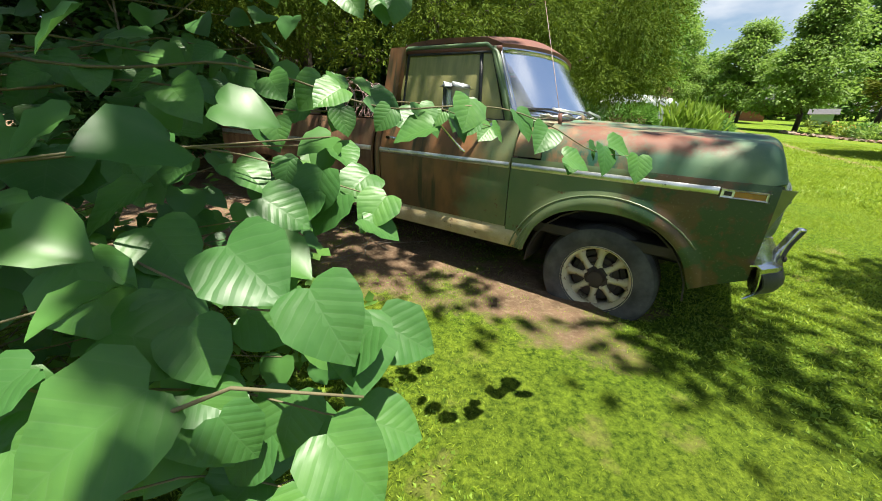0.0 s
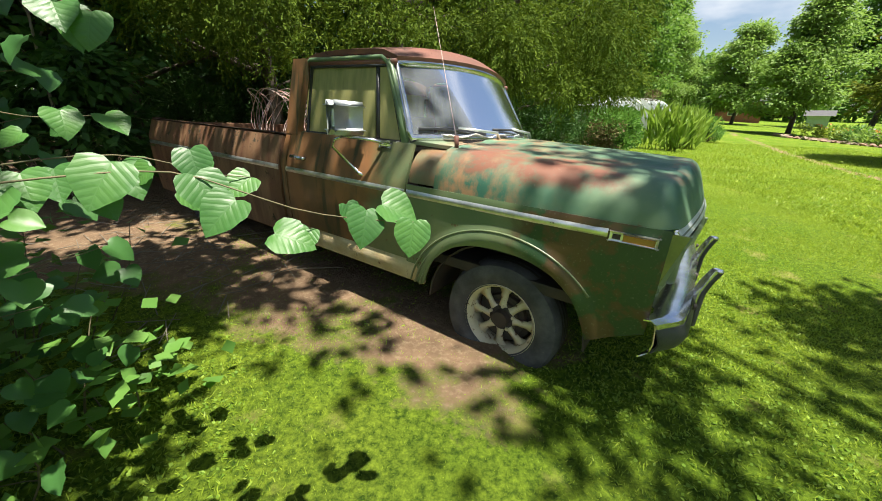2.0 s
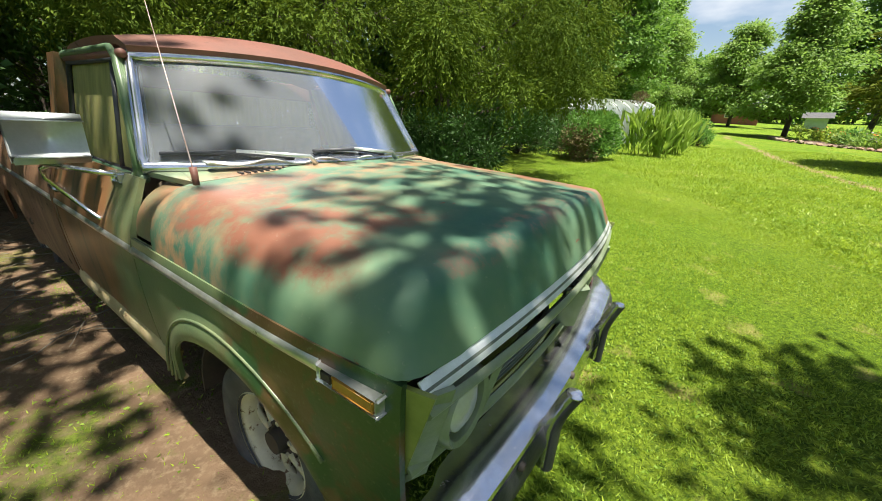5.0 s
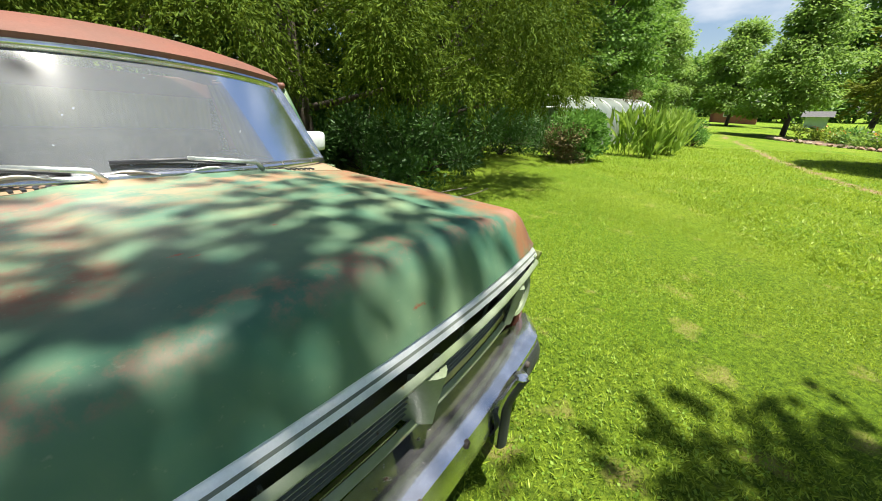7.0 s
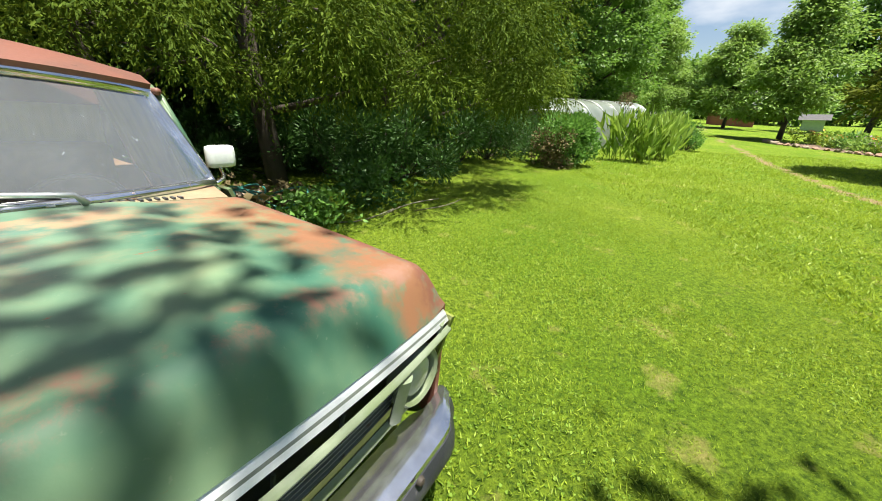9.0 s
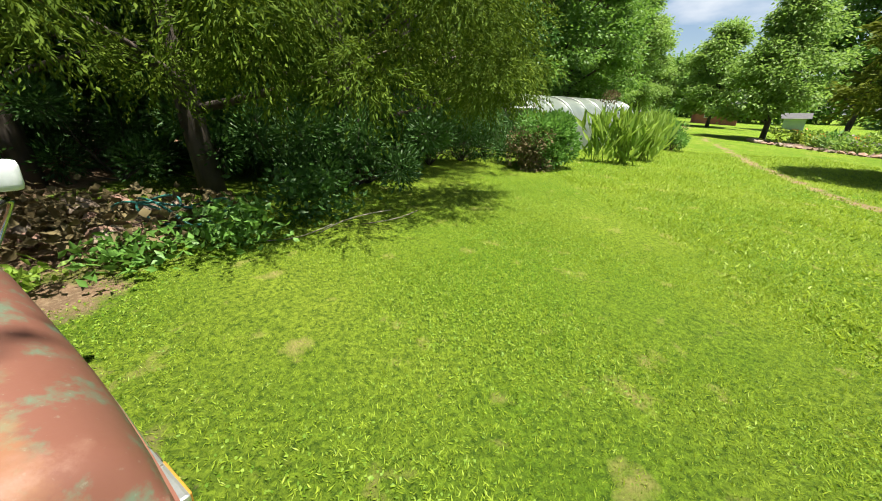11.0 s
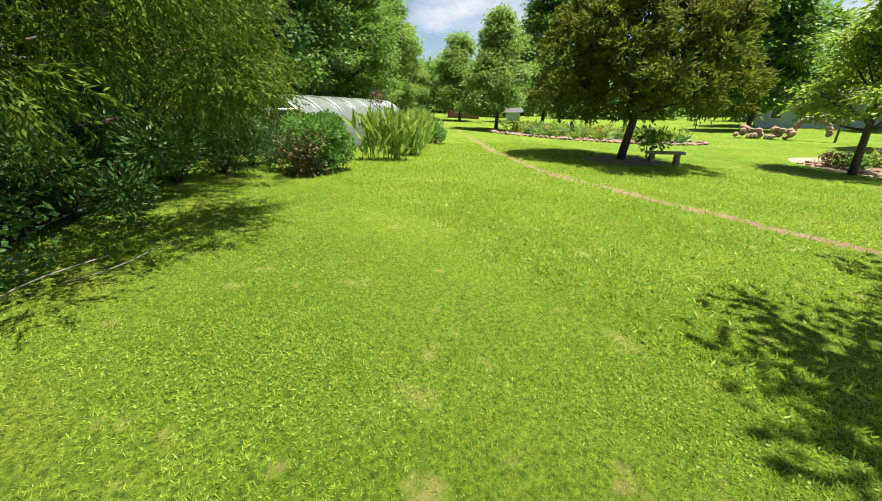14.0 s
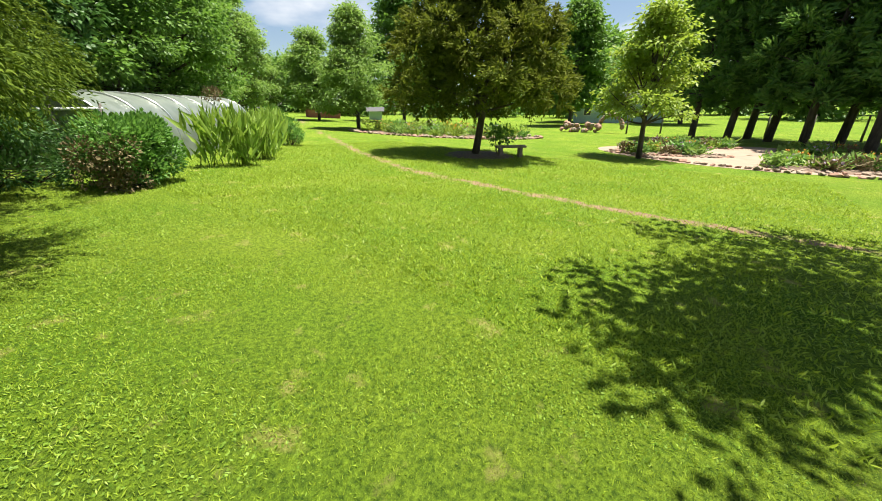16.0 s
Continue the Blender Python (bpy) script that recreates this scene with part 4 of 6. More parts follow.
# wheels
def make_wheel(x, side):
    m = Matrix.Translation((x, side * 0.785, AXLE_Z)) @ Euler((0, 0, 0 if side < 0 else math.pi)).to_matrix().to_4x4()
    wh = part("wheel", lathe_mesh("wheel", [(0.05, -0.02), (0.13, -0.02), (0.15, 0.10), (0.19, 0.11)], dark_metal, 24), truck, "", m)
    tyre = [(0.205, 0.09), (0.235, 0.105), (0.29, 0.11), (0.325, 0.095), (0.343, 0.06), (0.345, 0.0), (0.343, -0.06), (0.325, -0.098), (0.29, -0.113), (0.24, -0.108), (0.207, -0.088)]
    part("tyre", lathe_mesh("tyre", tyre, tyre_black, 44), wh, "worn weathered tyre sunk in the soil")
    for k in range(3):
        part("tread_groove", lathe_mesh("tread_groove", [(0.3455, -0.045 + 0.04 * k), (0.3475, -0.042 + 0.04 * k), (0.3475, -0.025 + 0.04 * k), (0.3455, -0.022 + 0.04 * k)], dark_metal, 36), wh)
    part("rim", lathe_mesh("rim", [(0.213, -0.098), (0.218, -0.092), (0.205, -0.078), (0.193, -0.068), (0.187, -0.045), (0.185, 0.05), (0.2, 0.08)], rim_white, 40), wh, "cream steel rim with rust")
    for k in range(8):
        a = TAU * k / 8
        bm = bmesh.new()
        ring = []
        for r, w, d in ((0.188, 0.050, -0.020), (0.15, 0.024, -0.032), (0.10, 0.020, -0.040), (0.070, 0.03, -0.042)):
            ring.append([bm.verts.new((r, d, -w)), bm.verts.new((r, d - 0.012, 0)), bm.verts.new((r, d, w)), bm.verts.new((r, d + 0.02, 0))])
        for i in range(3):
            for j in range(4):
                bm.faces.new((ring[i][j], ring[i][(j + 1) % 4], ring[i + 1][(j + 1) % 4], ring[i + 1][j]))
        part("rim_spoke", bm_mesh("rim_spoke", bm, rim_white, True), wh, "", Euler((0, a, 0)).to_matrix().to_4x4())
    part("hub", lathe_mesh("hub", [(0.0, -0.085), (0.045, -0.083), (0.05, -0.06), (0.052, -0.045), (0.095, -0.042), (0.10, -0.02)], dark_metal, 24), wh, "rusted black hub")
    part("brake_drum", lathe_mesh("brake_drum", [(0.0, 0.01), (0.165, 0.01), (0.17, 0.09)], dark_metal, 24), wh)
    for k in range(5):
        a = TAU * k / 5 + 0.3
        part("lug_nut", lathe_mesh("lug_nut", [(0.0, -0.058), (0.010, -0.056), (0.012, -0.04)], rim_white, 8), wh, "", Matrix.Translation((0.072 * math.cos(a), 0, 0.072 * math.sin(a))))


for x in (0.0, -BASE):
    for side in (-1, 1):
        make_wheel(x, side)

# cargo bed
part("bed_floor", box_mesh("bed_floor", -4.24, -1.85, -0.86, 0.86, 0.66, 0.70, paint_bed), truck)
part("bed_front", box_mesh("bed_front", -1.875, -1.84, -0.90, 0.90, 0.66, 1.20, paint_bed), truck)
part("tailgate", box_mesh("tailgate", -4.27, -4.23, -0.88, 0.88, 0.62, 1.20, paint_bed, 0.012), truck)
for side in (-1, 1):
    part("bed_rail", bm_mesh("bed_rail", box_bm(-4.26, -1.838, side * 0.80, side * 0.905, 1.19, 1.222), paint_bed, True, 0.012), truck)
    part("bed_inner_side", box_mesh("bed_inner_side", -4.24, -1.85, side * 0.80, side * 0.82, 0.70, 1.20, paint_bed), truck)

cloth = thing("white_sheet", TRUCK_M @ pose(0, 0, 0), "crumpled white sheet lying on the dashboard", "sheet")
part("sheet", grid_mesh("sheet", lambda y, a: (-0.545 - 0.17 * a + 0.14 * (1 - (y / 0.82) ** 2) + 0.01 * math.sin(y * 31), y, 1.308 - 0.03 * a + 0.012 * math.sin(y * 23 + a * 5) * math.cos(a * 9)), span(-0.70, 0.22, 30), span(0, 1, 9), white_cloth, 0.004), cloth)

# coil of wire on a wooden crate in the cargo bed
crate = thing("crate", TRUCK_M @ pose(-2.62, -0.45, 0.70), "old grey wooden crate in the truck bed", "crate")
for z in (0.0, 0.13, 0.26):
    part("slat", box_mesh("slat", -0.3, 0.3, -0.25, 0.25, z, z + 0.10, grey_wood), crate)

coil = thing("wire_coil", TRUCK_M @ pose(-2.62, -0.45, 0.70), "loose coil of rusty fence wire in the truck bed", "wire")
rnd = random.Random(5)
for k in range(16):
    r = 0.20 + 0.05 * rnd.random()
    tilt, yaw, dx, dz = rnd.uniform(-0.35, 0.35), rnd.uniform(-0.5, 0.5), rnd.uniform(-0.10, 0.10), rnd.uniform(-0.03, 0.03)
    pts = [Euler((tilt, 0, yaw)).to_matrix() @ Vector((r * math.cos(a) + dx, 0.03 * math.sin(3 * a), 0.62 + dz + r * 1.05 * math.sin(a))) for a in span(0, TAU * 23 / 24, 24)]
    part("strand", tube_mesh("strand", pts, 0.0038, wire_steel, 5, True), coil)
roll = thing("wire_mesh_roll", TRUCK_M @ pose(-2.2, -0.15, 0.70), "tangled roll of rusty wire mesh in the truck bed", "wire")
for k in range(18):
    r = 0.26 + 0.03 * rnd.random()
    x0 = -0.35 + 0.7 * rnd.random()
    pts = [(x0 + 0.08 * math.sin(2 * a + k), r * math.cos(a), 0.48 + r * math.sin(a)) for a in span(0, TAU * 19 / 20, 20)]
    part("strand", tube_mesh("strand", pts, 0.0035, wire_steel, 4, True), roll)
for k in range(9):
    a = TAU * k / 9
    part("strand", tube_mesh("strand", [(x, 0.28 * math.cos(a + x), 0.48 + 0.28 * math.sin(a + x)) for x in span(-0.4, 0.4, 8)], 0.003, wire_steel, 4), roll)

# ---- plants ----
rng = np.random.default_rng(7)


def unit(v):
    return v / np.maximum(np.linalg.norm(v, axis=-1, keepdims=True), 1e-9)


def leaf_mesh(name, at, along, length, width, mat, fold=0.18, up=None):
    """Many small folded leaves in one mesh: a stalk point, two sides and a tip each."""
    n = len(at)
    along = unit(along)
    ref = rng.normal(size=(n, 3)) if up is None else up + 0.5 * rng.normal(size=(n, 3))
    side = unit(np.cross(along, ref))
    nor = np.cross(side, along)
    ln = (length * rng.uniform(0.7, 1.25, (n, 1)))
    wd = (width * rng.uniform(0.7, 1.25, (n, 1)))
    mid = at + along * ln * 0.45 + nor * wd * fold
    verts = np.stack([at, mid + side * wd * 0.5, at + along * ln, mid - side * wd * 0.5], 1).reshape(-1, 3)
    me = bpy.data.meshes.new(name)
    me.vertices.add(4 * n)
    me.vertices.foreach_set("co", verts.astype(np.float32).ravel())
    b = np.arange(n)[:, None] * 4
    loops = np.concatenate([b, b + 1, b + 2, b, b + 2, b + 3], 1).ravel()
    me.loops.add(6 * n)
    me.loops.foreach_set("vertex_index", loops.astype(np.int32))
    me.polygons.add(2 * n)
    me.polygons.foreach_set("loop_start", np.arange(0, 6 * n, 3, dtype=np.int32))
    me.update(calc_edges=True)
    me.materials.append(mat)
    return me


def clumps(n, centres, radii, shell=0.55):
    """Points in ragged lumps round centres, most of them near the lumps' skins; also the outward way."""
    which = rng.integers(0, len(centres), n)
    d = unit(rng.normal(size=(n, 3)))
    r = (shell + (1 - shell) * rng.random((n, 1)) ** 0.6)
    return centres[which] + d * r * radii[which], d


def limb(base, tip, r0, r1, mat, bend=0.12, steps=6):
    b, t = Vector(base), Vector(tip)
    w = Vector(rng.normal(size=3)) * bend * (t - b).length * 0.4
    pts = [b.lerp(t, k) + w * math.sin(math.pi * k) for k in span(0, 1, steps)]
    return pts, [r0 + (r1 - r0) * k for k in span(0, 1, steps)]


def joined_tubes(name, runs, mat, sides=6):
    verts, faces = [], []
    for pts, radii in runs:
        me = tube_mesh("run", pts, radii, mat, sides)
        o = len(verts)
        verts += [v.co.copy() for v in me.vertices]
        faces += [tuple(o + i for i in p.vertices) for p in me.polygons]
        bpy.data.meshes.remove(me)
    return mesh_of(name, verts, faces, mat, True)


def broad_tree(x, y, height, spread, trunk_h, n, leaf, leaf_mat, label, lumps=26, bark_mat=None, name="broadleaf_tree", squash=0.8, top=0.35, shift=(0, 0)):
    tr = thing(name, pose(x, y, gz(x, y) - 0.05), label, "tree")
    cen = []
    lumps = lumps * 2 if shift == (0, 0) else lumps
    for k in range(lumps):
        h = trunk_h + (height - trunk_h) * (k + 0.5) / lumps
        q = (h - trunk_h) / (height - trunk_h)
        rr = spread * (math.sin(math.pi * min(1, 0.22 + 0.78 * q)) ** 0.75 * (1 - top * q)) * math.sqrt(rng.random())
        a = rng.uniform(0, TAU)
        cen.append((rr * math.cos(a) + shift[0], rr * math.sin(a) + shift[1], h))
    cen = np.array(cen)
    rad = np.stack([rng.uniform(0.16, 0.32, lumps) * spread] * 2 + [rng.uniform(0.10, 0.22, lumps) * spread * squash], 1)
    runs = [limb((0, 0, 0), (0.1 * spread * rng.normal(), 0.1 * spread * rng.normal(), height * 0.85), 0.03 * height ** 0.8, 0.02, bark, 0.03, 8)]
    for c in cen[::2] if shift == (0, 0) else cen[::9]:
        runs.append(limb((0, 0, max(trunk_h * 0.8, c[2] * 0.6)), tuple(c), 0.012 * height ** 0.8, 0.01, bark))
    if n >= 8000 and height < 9:
        part("trunk", tube_mesh("trunk", *runs[0], bark_mat or bark, 8), tr)
        for run in runs[1:]:
            part("limb", tube_mesh("limb", *run, bark_mat or bark, 6), tr)
    else:
        part("trunk", joined_tubes("trunk", runs, bark_mat or bark), tr)
    # leaves in flat sprigs of ten, their faces up
    sprigs = n // 10
    at, d = clumps(sprigs, cen, rad, 0.35)
    fan = rng.normal(size=(sprigs * 10, 3)) * np.array((1.25, 1.25, 0.42)) * leaf
    at, d = np.repeat(at, 10, 0) + fan, np.repeat(d, 10, 0)
    part("crown", leaf_mesh("crown", at, d * 0.35 + unit(fan) * 0.7 + rng.normal(size=at.shape) * 0.25 + np.array((0, 0, -0.3)), leaf, leaf * 0.6, leaf_mat, 0.18, np.array((0, 0, 0.9))), tr)
    return tr


def cedar_tree(x, y, height, spread, low, n, leaf_mat, label, size=0.12, lean=(0, 0), name="cedar_tree", droop=0.5, lumps=60, top=0.75, reach=(3.0, 6.5), skirt=0):
    """Drooping sprays of fine foliage on many limbs."""
    tr = thing(name, pose(x, y, gz(x, y) - 0.05), label, "tree")
    runs = [limb((0, 0, 0), (lean[0], lean[1], height * 0.95), 0.035 * height ** 0.75, 0.02, bark, 0.04, 8)]
    cen, rad = [], []
    for k in range(lumps):
        q = (k + rng.random()) / lumps
        h = low + (height - low) * q
        a = k * 2.4 + rng.normal() * 0.3
        rr = spread * (1 - top * q ** 1.4) * rng.uniform(0.45, 1.0)
        c = (rr * math.cos(a) + lean[0] * q, rr * math.sin(a) + lean[1] * q, h)
        cen.append(c)
        s = spread * rng.uniform(0.10, 0.20)
        rad.append((s, s, s * rng.uniform(0.6, 1.1)))
        if k % 2 == 0:
            runs.append(limb((lean[0] * q, lean[1] * q, max(0.5, h - 0.25 * rr)), c, 0.035 + 0.01 * spread, 0.008, bark))
    # low boughs that hang out over the lawn
    for k in range(skirt):
        a, rr, h = -1.35 + rng.uniform(-1.25, 1.25), spread * rng.uniform(0.68, 1.02), low - 0.15 + rng.uniform(0, 1.5)
        cen.append((rr * math.cos(a), rr * math.sin(a), h))
        rad.append((0.42, 0.42, 0.24))
    part("trunk", tube_mesh("trunk", *runs[0], bark, 8), tr)
    for run in runs[1:]:
        part("limb", tube_mesh("limb", *run, bark, 6), tr)
    cen, rad = np.array(cen), np.array(rad)
    # each spray is a drooping shoot set with short leaves
    per = 20
    shoots = n // per
    at, d = clumps(shoots, cen, rad, 0.35)
    t = np.tile(np.linspace(0.03, 1, per), shoots)[:, None]
    run = np.repeat(size * rng.uniform(*reach, (shoots, 1)), per, 0)
    way = np.repeat(unit(d * np.array((1, 1, 0.45)) + np.array((0, 0, -0.4 * droop)) + 0.25 * rng.normal(size=d.shape)), per, 0)
    down = np.array((0, 0, -droop))
    at = np.repeat(at, per, 0) + way * run * t + down * 0.55 * run * t * t + rng.normal(size=way.shape) * size * 0.18
    part("crown", leaf_mesh("crown", at, way + down * 1.1 * t + 0.5 * rng.normal(size=way.shape), size * (1.15 - 0.5 * t), size * 0.27, leaf_mat, 0.3), tr)
    return tr


# row of cedars that overhangs the lawn behind the truck
hedge = ((-4.6, 8.4, 7.5, 2.6, 1.9), (-1.9, 8.5, 8.0, 2.8, 1.9), (0.6, 8.5, 8.5, 2.9, 1.85), (2.4, 9.6, 8.5, 2.9, 1.6), (3.3, 12.1, 9.0, 2.6, 1.5), (4.1, 15.2, 9.5, 2.4, 1.7))
for i, (x, y, h, s, lo) in enumerate(hedge):
    cedar_tree(x, y, h, s, lo, 94000, leaf_cedar, "tall red cedar with drooping olive green sprays", 0.072, droop=0.75, lumps=66, reach=(2.6, 5.8), skirt=(26, 26, 26, 22, 6, 0)[i])

# understorey of saplings and weeds at the hedge's foot, shade put into the leaf colour
foot = ((-3.6, 8.2), (2.2, 8.9), (2.6, 9.6), (3.2, 10.6), (3.7, 11.6), (4.5, 12.4), (-5.2, 7.6), (5.2, 13.2))
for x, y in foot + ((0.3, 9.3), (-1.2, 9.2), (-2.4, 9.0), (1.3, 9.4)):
    sh = thing("wild_shrub", pose(x, y, gz(x, y) - 0.02), "wild shrub in the hedge's shade, its leaves coloured dark for it", "shrub", "shrubs under the hedge")
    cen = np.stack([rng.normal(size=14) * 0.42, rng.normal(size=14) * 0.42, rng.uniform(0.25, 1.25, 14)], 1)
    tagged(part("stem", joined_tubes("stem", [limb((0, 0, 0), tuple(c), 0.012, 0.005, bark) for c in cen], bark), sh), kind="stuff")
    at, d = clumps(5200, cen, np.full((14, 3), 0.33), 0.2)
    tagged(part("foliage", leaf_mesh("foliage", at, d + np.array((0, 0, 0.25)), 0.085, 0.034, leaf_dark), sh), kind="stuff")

# dense growth added to close the back of the hedge, standing in for deep shade
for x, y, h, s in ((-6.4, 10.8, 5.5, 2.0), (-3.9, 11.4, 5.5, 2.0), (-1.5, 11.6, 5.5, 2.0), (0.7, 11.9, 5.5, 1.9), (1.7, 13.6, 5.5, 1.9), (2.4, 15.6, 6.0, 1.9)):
    broad_tree(x, y, h, s, 0.15, 11000, 0.2, leaf_dark, "dense thicket tree added behind the cedars as dark backing", 30, name="thicket_tree", squash=1.1, top=0.2)

# woods beyond the greenhouse
for x, y, h, s, m in ((8.8, 21.5, 11.5, 3.4, leaf_wood), (5.0, 19.8, 12, 3.6, leaf_dark), (11.5, 25.5, 12, 3.6, leaf_wood), (14.5, 29.5, 12, 3.4, leaf_wood), (17.5, 34.5, 11.5, 3.4, leaf_oak), (21.5, 38.0, 11, 3.2, leaf_oak), (7.0, 27.0, 14, 4.2, leaf_dark), (25.6, 43.0, 9.5, 3.2, leaf_oak)):
    broad_tree(x, y, h, s, 1.6, 30000, 0.2, m, "broadleaf tree in the wood's edge with dense green crown", 34)

# broadleaf growth behind and beside the truck's bed, its shade put into the leaf colour
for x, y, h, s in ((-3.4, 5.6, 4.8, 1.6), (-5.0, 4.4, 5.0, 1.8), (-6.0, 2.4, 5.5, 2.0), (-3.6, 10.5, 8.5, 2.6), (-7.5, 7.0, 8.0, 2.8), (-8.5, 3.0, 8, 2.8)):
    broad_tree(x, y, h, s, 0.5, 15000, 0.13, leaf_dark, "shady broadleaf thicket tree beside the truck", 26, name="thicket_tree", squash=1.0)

# single trees on the lawn
cedar_tree(17.2, 11.07, 7.6, 3.3, 1.95, 80000, leaf_olive, "broad lawn cedar with olive brown foliage and leaning trunk", 0.22, (0.5, -0.2), "lawn_cedar", droop=0.15, lumps=90, top=0.62, reach=(1.2, 2.6))
broad_tree(24.0, 25.5, 7.9, 3.1, 1.5, 30000, 0.19, leaf_oak, "young oak with pointed light green crown on the lawn", 34, top=0.72)
broad_tree(31.0, 39.7, 8.6, 3.6, 1.6, 24000, 0.26, leaf_oak, "leafy green tree behind the oak", 30)
broad_tree(22.06, 5.78, 5.7, 2.1, 1.8, 9000, 0.17, leaf_locust, "young tree with airy yellow-green crown and thin trunk", 26, name="young_locust", squash=0.45, top=0.6)
broad_tree(41.7, 36.5, 15.0, 4.8, 3.0, 24000, 0.42, leaf_wood, "tall tree behind the lawn cedar", 30)
broad_tree(50.0, 17.6, 12.5, 3.8, 2.0, 22000, 0.42, leaf_wood, "tall tree in the far garden", 30)
broad_tree(62.0, 20.0, 13.0, 5.5, 2.0, 16000, 0.5, leaf_wood, "distant broadleaf tree beyond the lawn", 26)
broad_tree(70.0, 13.0, 12.0, 6.0, 2.0, 16000, 0.5, leaf_wood, "distant broadleaf tree beyond the lawn", 26)
broad_tree(60.0, 7.0, 16.0, 4.5, 3.0, 18000, 0.45, leaf_wood, "tall dark tree behind the pines", 26)
for k in range(16):
    a = radians(-22 + 7.2 * k)
    d = 95 + 16 * math.sin(k * 2.3)
    x, y = 4 + d * math.cos(a), 3 + d * math.sin(a)
    broad_tree(x, y, 12 + 3 * math.sin(k * 1.7), 8, 0.5, 4000, 1.0, leaf_wood, "distant tree on the horizon", 22)
# pine row
pine_xy = ((36.0, 4.6), (36.4, 2.6), (36.8, 0.4), (33.8, -0.9), (35.0, -2.6), (31.2, -3.0), (33.0, -5.6), (30.0, -6.4), (38.5, 1.4), (37.5, -4.5))
for i, (x, y) in enumerate(pine_xy):
    cedar_tree(x, y, 11.5 + (i % 3), 3.0, 2.3, 14000, leaf_pine, "tall pine with bare lower trunk in a row", 0.42, name="pine_tree", droop=-0.25, lumps=50, top=0.6, reach=(0.9, 1.9))


# large heart-shaped leaves on the redbud close to the path
def heart_mesh(seed):
    r = random.Random(seed)
    out = [(0.0, 0.0)]
    half = [(0.16, -0.10), (0.36, -0.09), (0.50, 0.06), (0.56, 0.27), (0.53, 0.46), (0.42, 0.66), (0.26, 0.84), (0.11, 0.97)]
    wob = [r.uniform(0.94, 1.06) for _ in half]
    right = [(x * w, y) for (x, y), w in zip(half, wob)]
    cup, curl = r.uniform(0.10, 0.35), r.uniform(-0.35, -0.05)

    def zz(x, y):
        return cup * abs(x) + curl * y * y + 0.03 * math.sin(y * 16) * abs(x) * 2
    verts, faces = [], []
    mids = [(0, 0.0), (0, 0.12), (0, 0.26), (0, 0.42), (0, 0.6), (0, 0.78), (0, 0.92), (0, 1.06)]
    verts += [(x, y, zz(x, y)) for x, y in mids]
    for sgn in (1, -1):
        o = len(verts)
        for f in (0.5, 1.0):
            for (mx, my), (x, y) in zip(mids, right):
                px, py = sgn * x * f, my + (y - my) * f
                verts.append((px, py, zz(px, py) + (0.012 if f == 0.5 else 0)))
        n = len(mids)
        for i in range(n - 1):
            for a, b in ((0, o), (o, o + n)):
                q = (a + i, b + i, b + i + 1, a + i + 1)
                faces.append(q if sgn > 0 else q[::-1])
    me = mesh_of("heart_leaf", verts, faces, leaf_redbud, True)
    return me


HEARTS = [heart_mesh(k) for k in range(8)]
redbud = thing("redbud_tree", pose(-0.75, 0.95, gz(-0.75, 0.95)), "redbud tree with large heart-shaped leaves hanging over the lawn", "tree")
RB = Vector((-0.75, 0.95, gz(-0.75, 0.95)))
lr = random.Random(11)
twigs = []


def add_leaf(p, size, facing, par):
    """A leaf hung at p (world), its blade facing roughly the given way, its tip down and out."""
    nrm = (Vector(facing) + Vector((lr.uniform(-0.5, 0.5), lr.uniform(-0.5, 0.5), lr.uniform(-0.2, 0.5)))).normalized()
    tip = Vector((lr.uniform(-0.7, 0.7), lr.uniform(-0.5, 0.5), -0.8))
    tip = (tip - nrm * tip.dot(nrm)).normalized()
    sx = tip.cross(nrm)
    m = Matrix(((sx.x, tip.x, nrm.x, p.x), (sx.y, tip.y, nrm.y, p.y), (sx.z, tip.z, nrm.z, p.z), (0, 0, 0, 1))) @ Matrix.Scale(size, 4)
    ob = new("heart_leaf", HEARTS[lr.randrange(8)])
    ob.parent = par
    ob.matrix_basis = m


def leafy_twig(pts, every, size, facing=(0.25, -0.75, 0.6), r0=0.0035):
    w = [Vector(p) - RB for p in pts]
    dense = []
    for a, b in zip(w, w[1:]):
        n = max(2, int((b - a).length / 0.05))
        dense += [a.lerp(b, i / n) for i in range(n)]
    dense.append(w[-1])
    ph = lr.uniform(0, 6)
    dense = [p + Vector((0, 0.02 * math.sin(ph + i * 0.9), 0.022 * math.sin(ph * 2 + i * 0.55))) for i, p in enumerate(dense)]
    tw = part("twig", tube_mesh("twig", dense, [r0 * (1 - 0.7 * i / len(dense)) for i in range(len(dense))], twig_bark, 6), redbud)
    total = sum((b - a).length for a, b in zip(dense, dense[1:]))
    k, n = 0, max(2, int(total / every))
    for i in range(n):
        p = dense[min(len(dense) - 1, int((i + 0.7) / n * (len(dense) - 1)))]
        off = Vector((lr.uniform(-0.05, 0.05), lr.uniform(-0.05, 0.05), lr.uniform(-0.045, 0.03)))
        add_leaf(p + off, size * lr.uniform(0.6, 1.05), facing, tw)
    add_leaf(dense[-1], size * 0.9, facing, tw)


part("trunk", joined_tubes("trunk", [limb((0, 0, 0), (0.0, 0.05, 1.5), 0.04, 0.022, bark), limb((0.0, 0.05, 0.9), (0.5, 0.5, 1.6), 0.02, 0.008, bark), limb((0.0, 0.0, 1.0), (0.2, -0.6, 1.9), 0.02, 0.008, bark), limb((0, 0.05, 1.3), (0.0, 0.6, 2.3), 0.02, 0.008, bark)], twig_bark), redbud)
